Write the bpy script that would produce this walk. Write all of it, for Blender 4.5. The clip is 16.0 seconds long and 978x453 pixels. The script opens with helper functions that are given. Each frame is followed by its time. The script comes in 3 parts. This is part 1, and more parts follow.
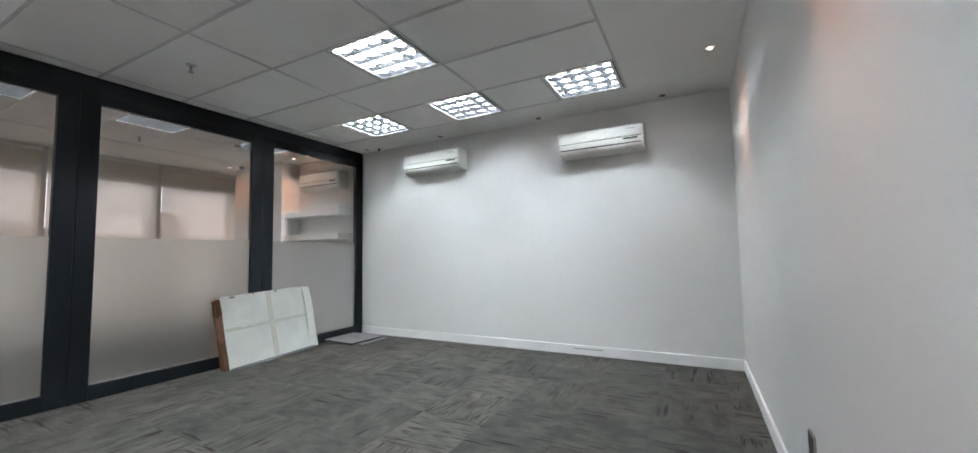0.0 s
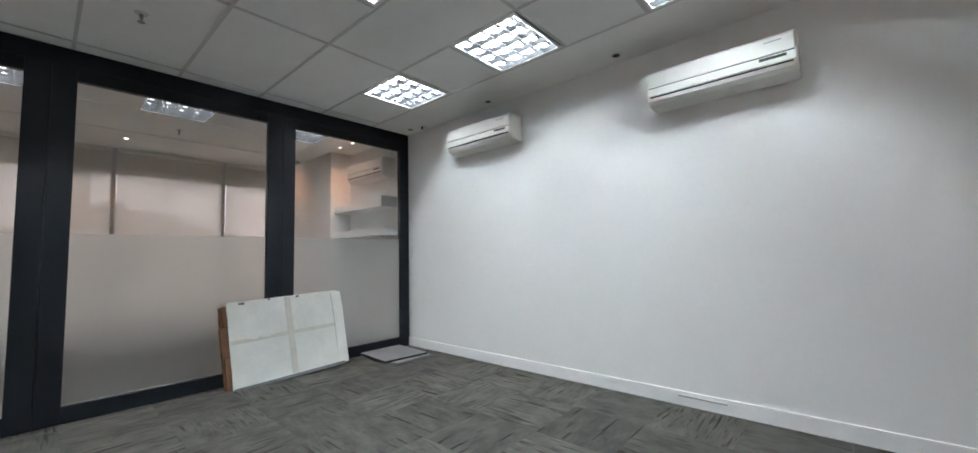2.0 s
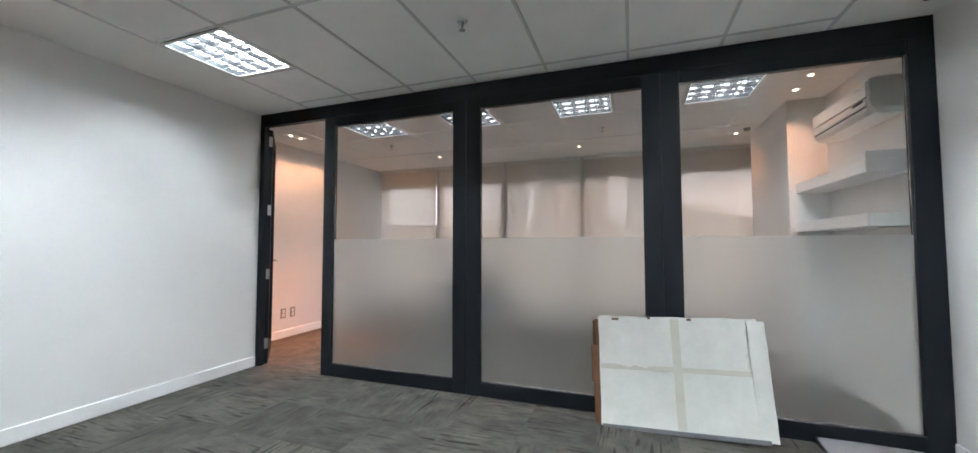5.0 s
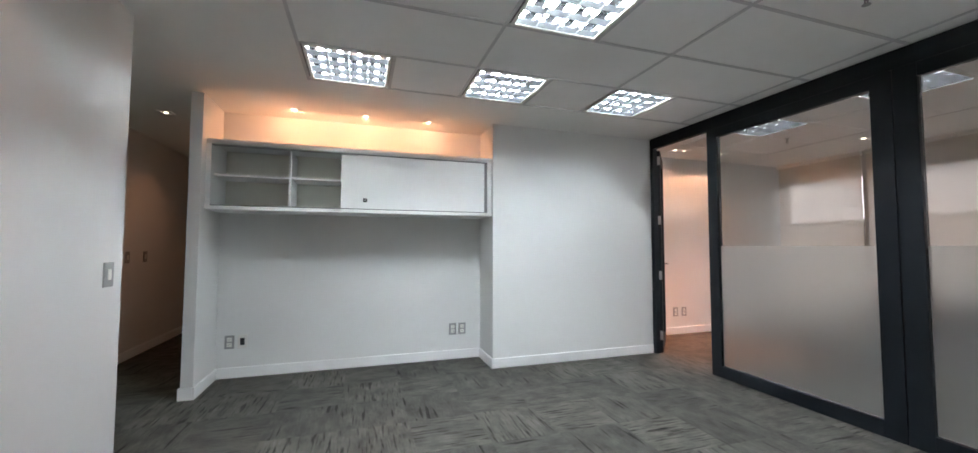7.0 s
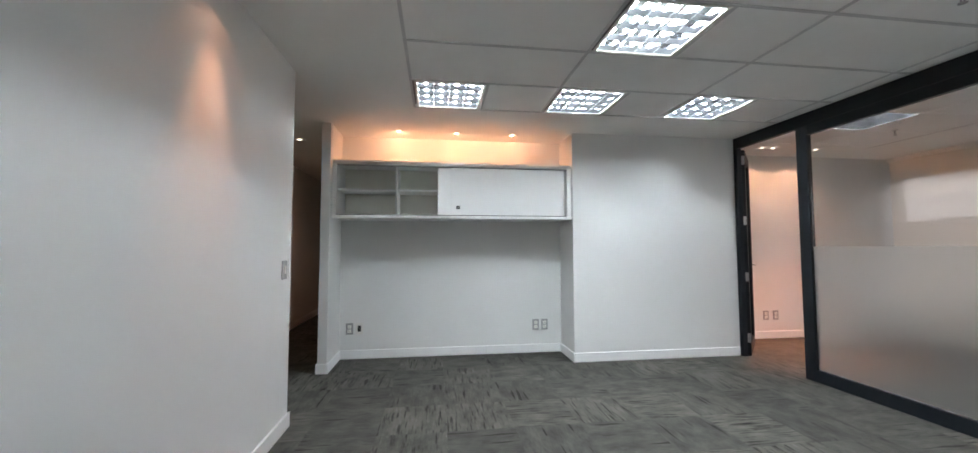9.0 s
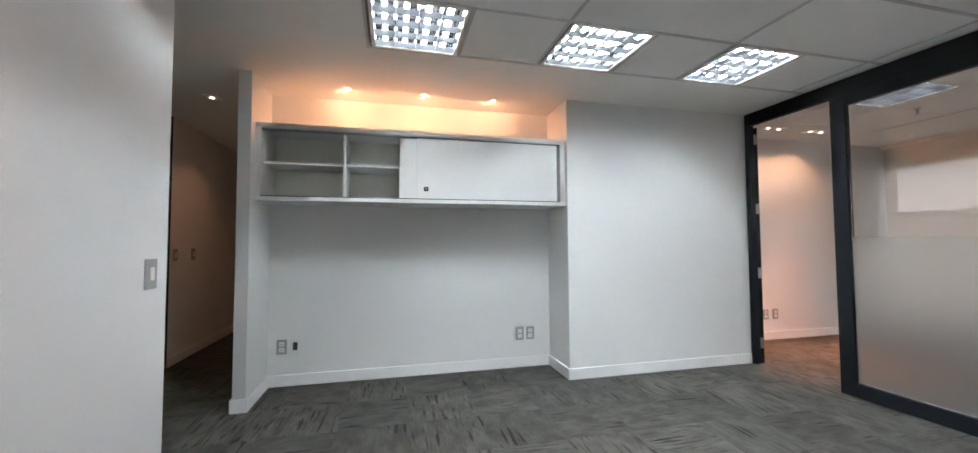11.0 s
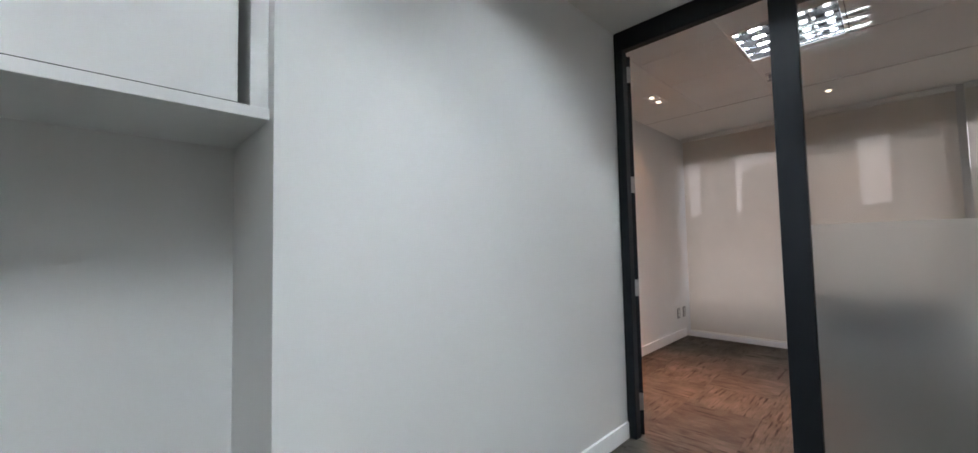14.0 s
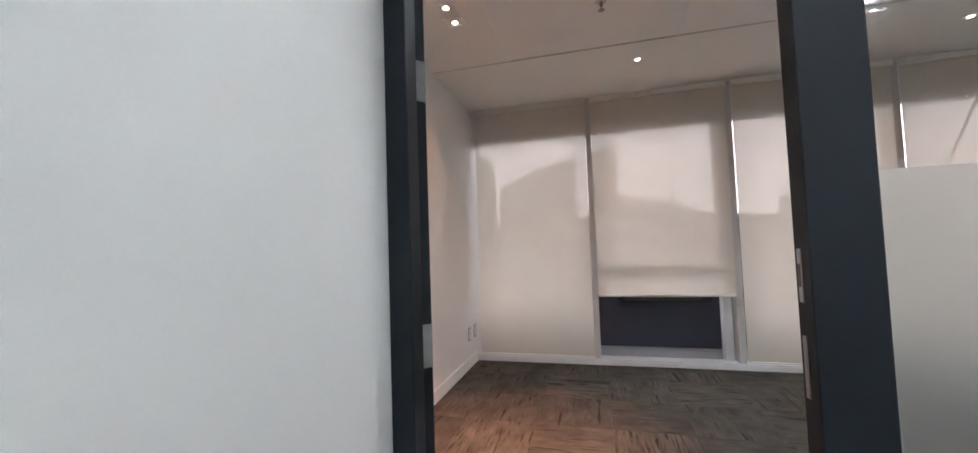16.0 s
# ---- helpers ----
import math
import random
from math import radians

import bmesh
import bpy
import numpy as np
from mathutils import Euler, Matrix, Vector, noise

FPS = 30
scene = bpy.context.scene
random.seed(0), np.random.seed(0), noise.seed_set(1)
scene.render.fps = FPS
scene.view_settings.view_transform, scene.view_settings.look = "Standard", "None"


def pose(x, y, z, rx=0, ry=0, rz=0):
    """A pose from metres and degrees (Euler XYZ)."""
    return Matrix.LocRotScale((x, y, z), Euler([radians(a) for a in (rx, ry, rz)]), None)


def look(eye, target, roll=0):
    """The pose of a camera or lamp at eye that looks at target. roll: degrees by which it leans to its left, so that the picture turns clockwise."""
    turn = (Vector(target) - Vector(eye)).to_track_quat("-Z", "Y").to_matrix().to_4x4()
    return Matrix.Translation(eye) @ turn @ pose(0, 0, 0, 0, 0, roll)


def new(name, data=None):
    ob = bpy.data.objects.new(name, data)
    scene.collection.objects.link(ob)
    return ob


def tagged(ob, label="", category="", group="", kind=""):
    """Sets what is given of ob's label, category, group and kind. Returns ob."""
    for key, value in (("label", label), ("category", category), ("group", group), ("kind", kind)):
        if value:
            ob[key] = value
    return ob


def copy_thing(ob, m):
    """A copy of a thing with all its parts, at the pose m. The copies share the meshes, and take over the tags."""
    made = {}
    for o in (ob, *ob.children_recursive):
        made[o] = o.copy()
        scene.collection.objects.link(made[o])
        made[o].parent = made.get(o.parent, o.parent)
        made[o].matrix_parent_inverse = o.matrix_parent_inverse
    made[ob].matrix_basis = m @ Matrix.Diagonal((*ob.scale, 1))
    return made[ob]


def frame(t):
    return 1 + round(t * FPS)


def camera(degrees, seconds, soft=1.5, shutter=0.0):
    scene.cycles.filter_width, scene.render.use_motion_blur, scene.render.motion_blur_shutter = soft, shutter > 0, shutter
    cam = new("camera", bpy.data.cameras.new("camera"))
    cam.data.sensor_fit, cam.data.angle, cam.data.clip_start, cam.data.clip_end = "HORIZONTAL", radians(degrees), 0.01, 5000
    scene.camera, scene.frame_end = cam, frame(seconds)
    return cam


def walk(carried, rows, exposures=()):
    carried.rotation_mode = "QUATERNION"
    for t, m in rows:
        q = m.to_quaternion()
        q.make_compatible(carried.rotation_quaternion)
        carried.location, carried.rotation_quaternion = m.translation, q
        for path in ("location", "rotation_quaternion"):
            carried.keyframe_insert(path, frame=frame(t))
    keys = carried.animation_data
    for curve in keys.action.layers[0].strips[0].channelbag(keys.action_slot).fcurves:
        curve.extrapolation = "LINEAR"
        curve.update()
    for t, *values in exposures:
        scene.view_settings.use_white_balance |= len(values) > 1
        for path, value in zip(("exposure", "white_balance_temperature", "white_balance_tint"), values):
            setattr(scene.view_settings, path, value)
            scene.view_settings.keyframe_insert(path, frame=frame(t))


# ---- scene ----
cam = camera(102.0, 16.0)
PATH = [
    (0, (0.316, 0.094, 1.137), (-0.604, 1.864, 1.273), -1.1),
    (0.5, (0.253, 0.349, 1.127), (-0.707, 2.098, 1.256), -1.1),
    (1, (0.212, 0.708, 1.125), (-0.788, 2.435, 1.257), -1.3),
    (1.5, (0.108, 1.012, 1.147), (-1.027, 2.653, 1.278), -1.2),
    (2, (0.012, 1.376, 1.126), (-1.308, 2.873, 1.265), -1.2),
    (2.5, (-0.089, 1.719, 1.17), (-1.539, 3.09, 1.299), -1.0),
    (3, (-0.253, 2.018, 1.175), (-1.935, 3.092, 1.301), -0.4),
    (3.2, (-0.381, 2.069, 1.188), (-2.136, 3.019, 1.316), -1.3),
    (5.3, (-0.973, 2.766, 1.274), (-2.722, 1.8, 1.366), 0.3),
    (5.5, (-0.969, 2.765, 1.268), (-2.605, 1.618, 1.364), 0.4),
    (6, (-0.849, 2.823, 1.264), (-2.146, 1.304, 1.371), 0.5),
    (6.5, (-0.735, 2.937, 1.322), (-1.69, 1.183, 1.428), 0.3),
    (7, (-0.634, 3.102, 1.329), (-1.247, 1.201, 1.428), 0.1),
    (7.5, (-0.588, 3.234, 1.307), (-0.974, 1.274, 1.414), 0.2),
    (8, (-0.515, 3.33, 1.321), (-0.817, 1.356, 1.429), 0.2),
    (8.5, (-0.441, 3.414, 1.325), (-0.725, 1.437, 1.433), -0.0),
    (9, (-0.413, 3.454, 1.327), (-0.678, 1.474, 1.435), -0.1),
    (9.2, (-0.397, 3.451, 1.328), (-0.664, 1.472, 1.437), -0.2),
    (11.3, (-0.374, 2.251, 1.297), (-0.865, 0.314, 1.38), -0.5),
    (11.5, (-0.436, 2.098, 1.3), (-0.929, 0.162, 1.381), -0.9),
    (12, (-0.562, 1.689, 1.308), (-1.182, -0.21, 1.391), -1.0),
    (12.5, (-0.81, 1.354, 1.281), (-1.633, -0.466, 1.372), -1.2),
    (13, (-1.057, 0.957, 1.272), (-2.079, -0.759, 1.369), -1.2),
    (13.5, (-1.332, 0.596, 1.275), (-2.592, -0.955, 1.367), -1.2),
    (14, (-1.66, 0.232, 1.26), (-3.054, -1.198, 1.362), -1.2),
    (14.5, (-1.979, -0.063, 1.273), (-3.572, -1.269, 1.367), -1.6),
    (15, (-2.409, -0.341, 1.247), (-4.153, -1.315, 1.342), -1.8),
    (15.5, (-2.802, -0.505, 1.248), (-4.663, -1.232, 1.342), -2.0),
    (16, (-3.268, -0.569, 1.217), (-5.201, -1.074, 1.314), -2.0),
]
walk(cam, [(t, look(eye, target, roll)) for t, eye, target, roll in PATH],
     exposures=[(0, 0.0), (3.2, -0.1), (5.5, 0.35), (6.0, 0.30), (6.5, 0.15), (8.0, 0.10), (9.0, 0.08), (11.5, 0.16), (12.0, 0.06), (12.5, -0.14), (13.5, -0.18), (14.5, -0.32), (15.0, -0.32), (15.5, -0.14), (16.0, 0.22)])

# ---- world, sun, exposure ----
world = bpy.data.worlds.new("dusk_sky")
scene.world = world
world.use_nodes = True
wn = world.node_tree
wn.nodes.clear()
sky = wn.nodes.new("ShaderNodeTexSky")
sky.sky_type, sky.sun_disc = "NISHITA", False
sky.sun_elevation, sky.sun_rotation = radians(9), radians(250)
wbg = wn.nodes.new("ShaderNodeBackground")
wbg.inputs["Strength"].default_value = 0.15
wout = wn.nodes.new("ShaderNodeOutputWorld")
wn.links.new(sky.outputs[0], wbg.inputs["Color"])
wn.links.new(wbg.outputs[0], wout.inputs["Surface"])
sun_data = bpy.data.lights.new("sun", "SUN")
sun_data.energy, sun_data.angle, sun_data.color = 1.2, radians(15), (1.0, 0.88, 0.8)
sun = new("sun", sun_data)
sun.matrix_world = look((-60, 20, 12), (0, 0, 0))

TUBE, SPOT, WARM = 165.0, 60.0, (1.0, 0.48, 0.27)

# ---- materials ----


def nodes_of(name):
    m = bpy.data.materials.new(name)
    m.use_nodes = True
    nt = m.node_tree
    return m, nt, nt.nodes["Principled BSDF"]


def ramp(nt, source, stops):
    r = nt.nodes.new("ShaderNodeValToRGB")
    while len(r.color_ramp.elements) < len(stops):
        r.color_ramp.elements.new(0.5)
    for e, (p, c) in zip(r.color_ramp.elements, stops):
        e.position, e.color = p, (*c, 1)
    nt.links.new(source, r.inputs[0])
    return r.outputs[0]


def noise_of(nt, coord, scale, detail=4, rough=0.6, stretch=None):
    if stretch:
        mp = nt.nodes.new("ShaderNodeMapping")
        mp.inputs["Scale"].default_value = stretch
        nt.links.new(coord, mp.inputs[0])
        coord = mp.outputs[0]
    n = nt.nodes.new("ShaderNodeTexNoise")
    n.inputs["Scale"].default_value, n.inputs["Detail"].default_value, n.inputs["Roughness"].default_value = scale, detail, rough
    nt.links.new(coord, n.inputs["Vector"])
    return n.outputs["Fac"]


def bump(nt, bsdf, height, strength, distance):
    b = nt.nodes.new("ShaderNodeBump")
    b.inputs["Strength"].default_value, b.inputs["Distance"].default_value = strength, distance
    nt.links.new(height, b.inputs["Height"])
    nt.links.new(b.outputs[0], bsdf.inputs["Normal"])


def surface(name, colour, rough=0.5, metal=0.0, vary=0.06, big=1.2, fine=60.0, relief=0.15, depth=0.001, spec=0.5, sheen=0.05):
    """A surface with stains at a large scale, grain at a small one, and fine relief."""
    m, nt, b = nodes_of(name)
    co = nt.nodes.new("ShaderNodeTexCoord").outputs["Object"]
    lo, hi = tuple(c * (1 - vary) for c in colour), tuple(min(1, c * (1 + vary)) for c in colour)
    large = ramp(nt, noise_of(nt, co, big, 5), [(0.3, lo), (0.7, hi)])
    grain = noise_of(nt, co, fine, 3)
    mix = nt.nodes.new("ShaderNodeMix")
    mix.data_type, mix.blend_type = "RGBA", "OVERLAY"
    mix.inputs["Factor"].default_value = vary
    nt.links.new(large, mix.inputs["A"])
    nt.links.new(ramp(nt, grain, [(0.3, (0.3, 0.3, 0.3)), (0.7, (0.7, 0.7, 0.7))]), mix.inputs["B"])
    nt.links.new(mix.outputs["Result"], b.inputs["Base Color"])
    mr = nt.nodes.new("ShaderNodeMapRange")
    mr.inputs["To Min"].default_value, mr.inputs["To Max"].default_value = max(0.02, rough - sheen), min(1, rough + sheen)
    nt.links.new(noise_of(nt, co, big * 4, 4), mr.inputs["Value"])
    nt.links.new(mr.outputs[0], b.inputs["Roughness"])
    b.inputs["Metallic"].default_value, b.inputs["Specular IOR Level"].default_value = metal, spec
    if relief:
        bump(nt, b, grain, relief, depth)
    return m


def glow(name, colour, strength):
    m, nt, b = nodes_of(name)
    nt.nodes.remove(b)
    e = nt.nodes.new("ShaderNodeEmission")
    e.inputs["Color"].default_value, e.inputs["Strength"].default_value = (*colour, 1), strength
    nt.links.new(e.outputs[0], nt.nodes["Material Output"].inputs["Surface"])
    return m


PAINT = surface("wall_paint", (0.80, 0.80, 0.79), 0.55, vary=0.025, big=0.7, fine=140, relief=0.12, depth=0.0015, spec=0.3)
TRIM = surface("trim_paint", (0.91, 0.91, 0.91), 0.35, vary=0.04, big=3, fine=90, relief=0.06)
PLASTER = surface("ceiling_plaster", (0.88, 0.88, 0.86), 0.8, vary=0.03, big=0.8, fine=120, relief=0.1, spec=0.2)
MINERAL = surface("mineral_tile", (0.90, 0.90, 0.89), 0.9, vary=0.05, big=1.1, fine=160, relief=0.4, depth=0.002, spec=0.2)
TBAR = surface("ceiling_bar", (0.62, 0.62, 0.62), 0.5, vary=0.08, big=4, relief=0)
# the ceiling's shadow gap, its shade put into a flush strip's colour
JOINT = surface("shadow_joint", (0.58, 0.57, 0.56), 0.7, vary=0.06, big=4, relief=0)
ALU = surface("brushed_aluminium", (0.62, 0.62, 0.63), 0.35, metal=1.0, vary=0.06, big=5, fine=200, relief=0.05)
WINDOW_ALU = surface("window_aluminium", (0.60, 0.59, 0.58), 0.45, metal=0.3, vary=0.06, big=3, relief=0.03)
SILL = surface("pale_anodised_sill", (0.74, 0.75, 0.78), 0.38, metal=0.25, vary=0.05, big=4, relief=0.03)
STEEL = surface("worn_steel", (0.40, 0.40, 0.41), 0.30, metal=1.0, vary=0.15, big=14, fine=120, relief=0.05)
CHROME = surface("satin_steel", (0.78, 0.78, 0.78), 0.22, metal=1.0, vary=0.05, big=8, relief=0)
MIRROR = surface("louver_aluminium", (0.68, 0.69, 0.71), 0.12, metal=1.0, vary=0.03, big=9, relief=0)
# aluminium cross blades, coloured near black so their cells look shaded
BLADE = surface("louver_shade_painted", (0.015, 0.0155, 0.0175), 0.5, vary=0.08, big=9, relief=0, spec=0.12)
REFLECTOR = surface("white_enamel", (0.86, 0.86, 0.86), 0.35, vary=0.02, relief=0)
FRAME = surface("charcoal_frame", (0.0095, 0.0118, 0.0152), 0.5, vary=0.15, big=2, fine=80, relief=0.05, spec=0.16)
GASKET = surface("black_rubber", (0.008, 0.008, 0.009), 0.6, relief=0)
LAMINATE = surface("white_laminate", (0.84, 0.84, 0.83), 0.45, vary=0.015, big=2, relief=0)
TRACK = surface("anodised_track", (0.70, 0.70, 0.69), 0.5, metal=0.1, vary=0.04, big=4, relief=0)
INNER = surface("cabinet_inside", (0.80, 0.79, 0.71), 0.5, vary=0.04, big=2, relief=0.03)
ABS = surface("white_plastic", (0.78, 0.77, 0.73), 0.35, vary=0.03, big=3, relief=0.02)
GREY = surface("grey_plastic", (0.34, 0.34, 0.34), 0.4, vary=0.05, big=6, relief=0.03)
BLACK = surface("black_plastic", (0.012, 0.012, 0.013), 0.35, relief=0)
CARD = surface("white_cardboard", (0.74, 0.74, 0.70), 0.7, vary=0.09, big=3.5, fine=40, relief=0.3, depth=0.003, spec=0.2)
TAPE = surface("packing_tape", (0.62, 0.60, 0.53), 0.45, vary=0.08, big=6, relief=0.05)
KRAFT = surface("brown_cardboard", (0.15, 0.075, 0.043), 0.85, vary=0.2, big=5, fine=60, relief=0.3, spec=0.2)
PANEL = surface("grey_floor_panel", (0.16, 0.165, 0.17), 0.7, vary=0.12, big=3, fine=60, relief=0.1, spec=0.2)
LEDGE = surface("pale_ledge_concrete", (0.46, 0.44, 0.45), 0.85, vary=0.15, big=0.8, fine=30, relief=0.3, depth=0.008)
NAVY = surface("navy_cladding", (0.045, 0.050, 0.080), 0.4, vary=0.2, big=2, relief=0.1)
CONCRETE = surface("concrete", (0.30, 0.29, 0.28), 0.85, vary=0.2, big=0.6, fine=30, relief=0.4, depth=0.01)
# distant haze is put into this colour, lighter than the bare facades
FACADE = surface("haze_lightened_facade", (0.52, 0.49, 0.47), 0.8, vary=0.2, big=0.05, fine=1, relief=0)
WOODS = surface("far_woods", (0.16, 0.14, 0.13), 1.0, vary=0.4, big=0.02, fine=0.3, relief=0)
TUBE_LIGHT = glow("fluorescent_tube", (0.83, 0.925, 0.99), TUBE)
# same tubes at lower strength, to keep the window room darker
TUBE_DIM = glow("dimmer_fluorescent_tube", (0.92, 0.96, 1.0), TUBE * 0.52)
TUBE_GREEN = glow("green_white_tube", (0.76, 1.0, 0.85), 48)
BULB = glow("halogen_bulb", (1.0, 0.82, 0.62), 7)


def carpet_material():
    m, nt, b = nodes_of("striated_carpet")
    co = nt.nodes.new("ShaderNodeTexCoord").outputs["Object"]
    info = nt.nodes.new("ShaderNodeObjectInfo")
    shift = nt.nodes.new("ShaderNodeVectorMath")
    shift.operation = "MULTIPLY_ADD"
    comb = nt.nodes.new("ShaderNodeCombineXYZ")
    for k in range(3):
        nt.links.new(info.outputs["Random"], comb.inputs[k])
    nt.links.new(comb.outputs[0], shift.inputs[0])
    shift.inputs[1].default_value = (37, 53, 11)
    nt.links.new(co, shift.inputs[2])
    v = shift.outputs[0]
    streak = noise_of(nt, v, 1.0, 2, 0.5, (62, 5.0, 1))
    fine = noise_of(nt, v, 1.0, 2, 0.6, (150, 12, 1))
    broad = noise_of(nt, v, 1.0, 4, 0.6, (9, 5, 1))
    pile = noise_of(nt, v, 420, 2)
    blot = noise_of(nt, v, 6, 5, 0.65)
    base = ramp(nt, streak, [(0.30, (0.014, 0.0135, 0.012)), (0.37, (0.027, 0.025, 0.021)), (0.43, (0.058, 0.054, 0.046)), (0.62, (0.061, 0.058, 0.051)), (0.72, (0.084, 0.080, 0.070))])
    plain = ramp(nt, fine, [(0.25, (0.043, 0.041, 0.036)), (0.75, (0.068, 0.065, 0.057))])
    worn = nt.nodes.new("ShaderNodeMix")
    worn.data_type = "RGBA"
    wear = nt.nodes.new("ShaderNodeMath")
    wear.operation = "MULTIPLY_ADD"
    wear.inputs[1].default_value, wear.inputs[2].default_value = 0.42, -0.21
    nt.links.new(info.outputs["Random"], wear.inputs[0])
    mixed = nt.nodes.new("ShaderNodeMath")
    nt.links.new(blot, mixed.inputs[0])
    nt.links.new(wear.outputs[0], mixed.inputs[1])
    nt.links.new(ramp(nt, mixed.outputs[0], [(0.46, (0.05, 0.05, 0.05)), (0.70, (1, 1, 1))]), worn.inputs["Factor"])
    nt.links.new(plain, worn.inputs["A"])
    nt.links.new(base, worn.inputs["B"])
    tone = ramp(nt, broad, [(0.32, (0.28, 0.28, 0.28)), (0.68, (0.70, 0.70, 0.70))])
    mix2 = nt.nodes.new("ShaderNodeMix")
    mix2.data_type, mix2.blend_type = "RGBA", "OVERLAY"
    mix2.inputs["Factor"].default_value = 0.7
    dash = nt.nodes.new("ShaderNodeMix")
    dash.data_type, dash.blend_type = "RGBA", "MULTIPLY"
    dash.inputs["Factor"].default_value = 1.0
    nt.links.new(worn.outputs["Result"], dash.inputs["A"])
    nt.links.new(ramp(nt, noise_of(nt, v, 1.0, 1, 0.4, (34, 2.6, 1)), [(0.66, (1, 1, 1)), (0.71, (0.36, 0.35, 0.34))]), dash.inputs["B"])
    nt.links.new(dash.outputs["Result"], mix2.inputs["A"])
    nt.links.new(tone, mix2.inputs["B"])
    hsv = nt.nodes.new("ShaderNodeHueSaturation")
    mr = nt.nodes.new("ShaderNodeMapRange")
    mr.inputs["To Min"].default_value, mr.inputs["To Max"].default_value = 0.94, 1.28
    nt.links.new(info.outputs["Random"], mr.inputs["Value"])
    nt.links.new(mr.outputs[0], hsv.inputs["Value"])
    nt.links.new(mix2.outputs["Result"], hsv.inputs["Color"])
    nt.links.new(hsv.outputs[0], b.inputs["Base Color"])
    b.inputs["Roughness"].default_value, b.inputs["Specular IOR Level"].default_value = 0.95, 0.15
    add = nt.nodes.new("ShaderNodeMath")
    nt.links.new(streak, add.inputs[0])
    nt.links.new(pile, add.inputs[1])
    bump(nt, b, add.outputs[0], 0.5, 0.004)
    return m


def glass_material(name, rough, colour, ior=1.45):
    m, nt, b = nodes_of(name)
    b.inputs["Base Color"].default_value = (*colour, 1)
    b.inputs["Transmission Weight"].default_value, b.inputs["Roughness"].default_value, b.inputs["IOR"].default_value = 1.0, rough, ior
    return m


def frosted_material():
    m, nt, b = nodes_of("frosted_film")
    b.inputs["Base Color"].default_value = (0.84, 0.85, 0.84, 1)
    b.inputs["Transmission Weight"].default_value, b.inputs["Roughness"].default_value, b.inputs["IOR"].default_value = 1.0, 0.34, 1.25
    d = nt.nodes.new("ShaderNodeBsdfDiffuse")
    d.inputs["Color"].default_value = (0.75, 0.75, 0.74, 1)
    mx = nt.nodes.new("ShaderNodeMixShader")
    mx.inputs[0].default_value = 0.07
    nt.links.new(b.outputs[0], mx.inputs[1])
    nt.links.new(d.outputs[0], mx.inputs[2])
    nt.links.new(mx.outputs[0], nt.nodes["Material Output"].inputs["Surface"])
    return m


def fabric_material():
    """A sunscreen weave: partly open, partly letting light through."""
    m, nt, b = nodes_of("screen_fabric")
    co = nt.nodes.new("ShaderNodeTexCoord").outputs["Object"]
    col = ramp(nt, noise_of(nt, co, 1.6, 4), [(0.3, (0.74, 0.69, 0.62)), (0.7, (0.80, 0.75, 0.68))])
    b.inputs["Roughness"].default_value = 0.9
    nt.links.new(col, b.inputs["Base Color"])
    tl = nt.nodes.new("ShaderNodeBsdfTranslucent")
    nt.links.new(col, tl.inputs["Color"])
    tp = nt.nodes.new("ShaderNodeBsdfTransparent")
    a, c = nt.nodes.new("ShaderNodeMixShader"), nt.nodes.new("ShaderNodeMixShader")
    a.inputs[0].default_value, c.inputs[0].default_value = 0.50, 0.056
    nt.links.new(b.outputs[0], a.inputs[1])
    nt.links.new(tl.outputs[0], a.inputs[2])
    nt.links.new(a.outputs[0], c.inputs[1])
    nt.links.new(tp.outputs[0], c.inputs[2])
    nt.links.new(c.outputs[0], nt.nodes["Material Output"].inputs["Surface"])
    bump(nt, b, noise_of(nt, co, 500, 2), 0.2, 0.001)
    return m


def cloud_material():
    m, nt, b = nodes_of("evening_clouds")
    nt.nodes.remove(b)
    co = nt.nodes.new("ShaderNodeTexCoord").outputs["Object"]
    n = noise_of(nt, co, 0.011, 6, 0.55, (1, 1, 3.2))
    col = ramp(nt, n, [(0.3, (0.42, 0.38, 0.41)), (0.5, (0.60, 0.55, 0.58)), (0.62, (0.78, 0.69, 0.68)), (0.75, (0.98, 0.88, 0.78))])
    e = nt.nodes.new("ShaderNodeEmission")
    e.inputs["Strength"].default_value = 6.4
    nt.links.new(col, e.inputs["Color"])
    nt.links.new(e.outputs[0], nt.nodes["Material Output"].inputs["Surface"])
    return m


CARPET = carpet_material()
GLASS = glass_material("clear_glass", 0.0, (0.90, 0.915, 0.91))
FROST = frosted_material()
FABRIC = fabric_material()
CLOUDS = cloud_material()

# ---- building blocks ----


def finish(bm, name, material):
    me = bpy.data.meshes.new(name)
    bmesh.ops.recalc_face_normals(bm, faces=bm.faces)
    bm.to_mesh(me)
    bm.free()
    for m in material if isinstance(material, (list, tuple)) else [material]:
        me.materials.append(m)
    return me


def part(name, bm, material, parent=None, label="", m=None):
    """Links a bmesh as one mesh object, under a thing or a part if one is given."""
    ob = new(name, finish(bm, name, material))
    if parent:
        ob.parent = parent
    if m is not None:
        ob.matrix_basis = m
    if label:
        ob["label"] = label
    return ob


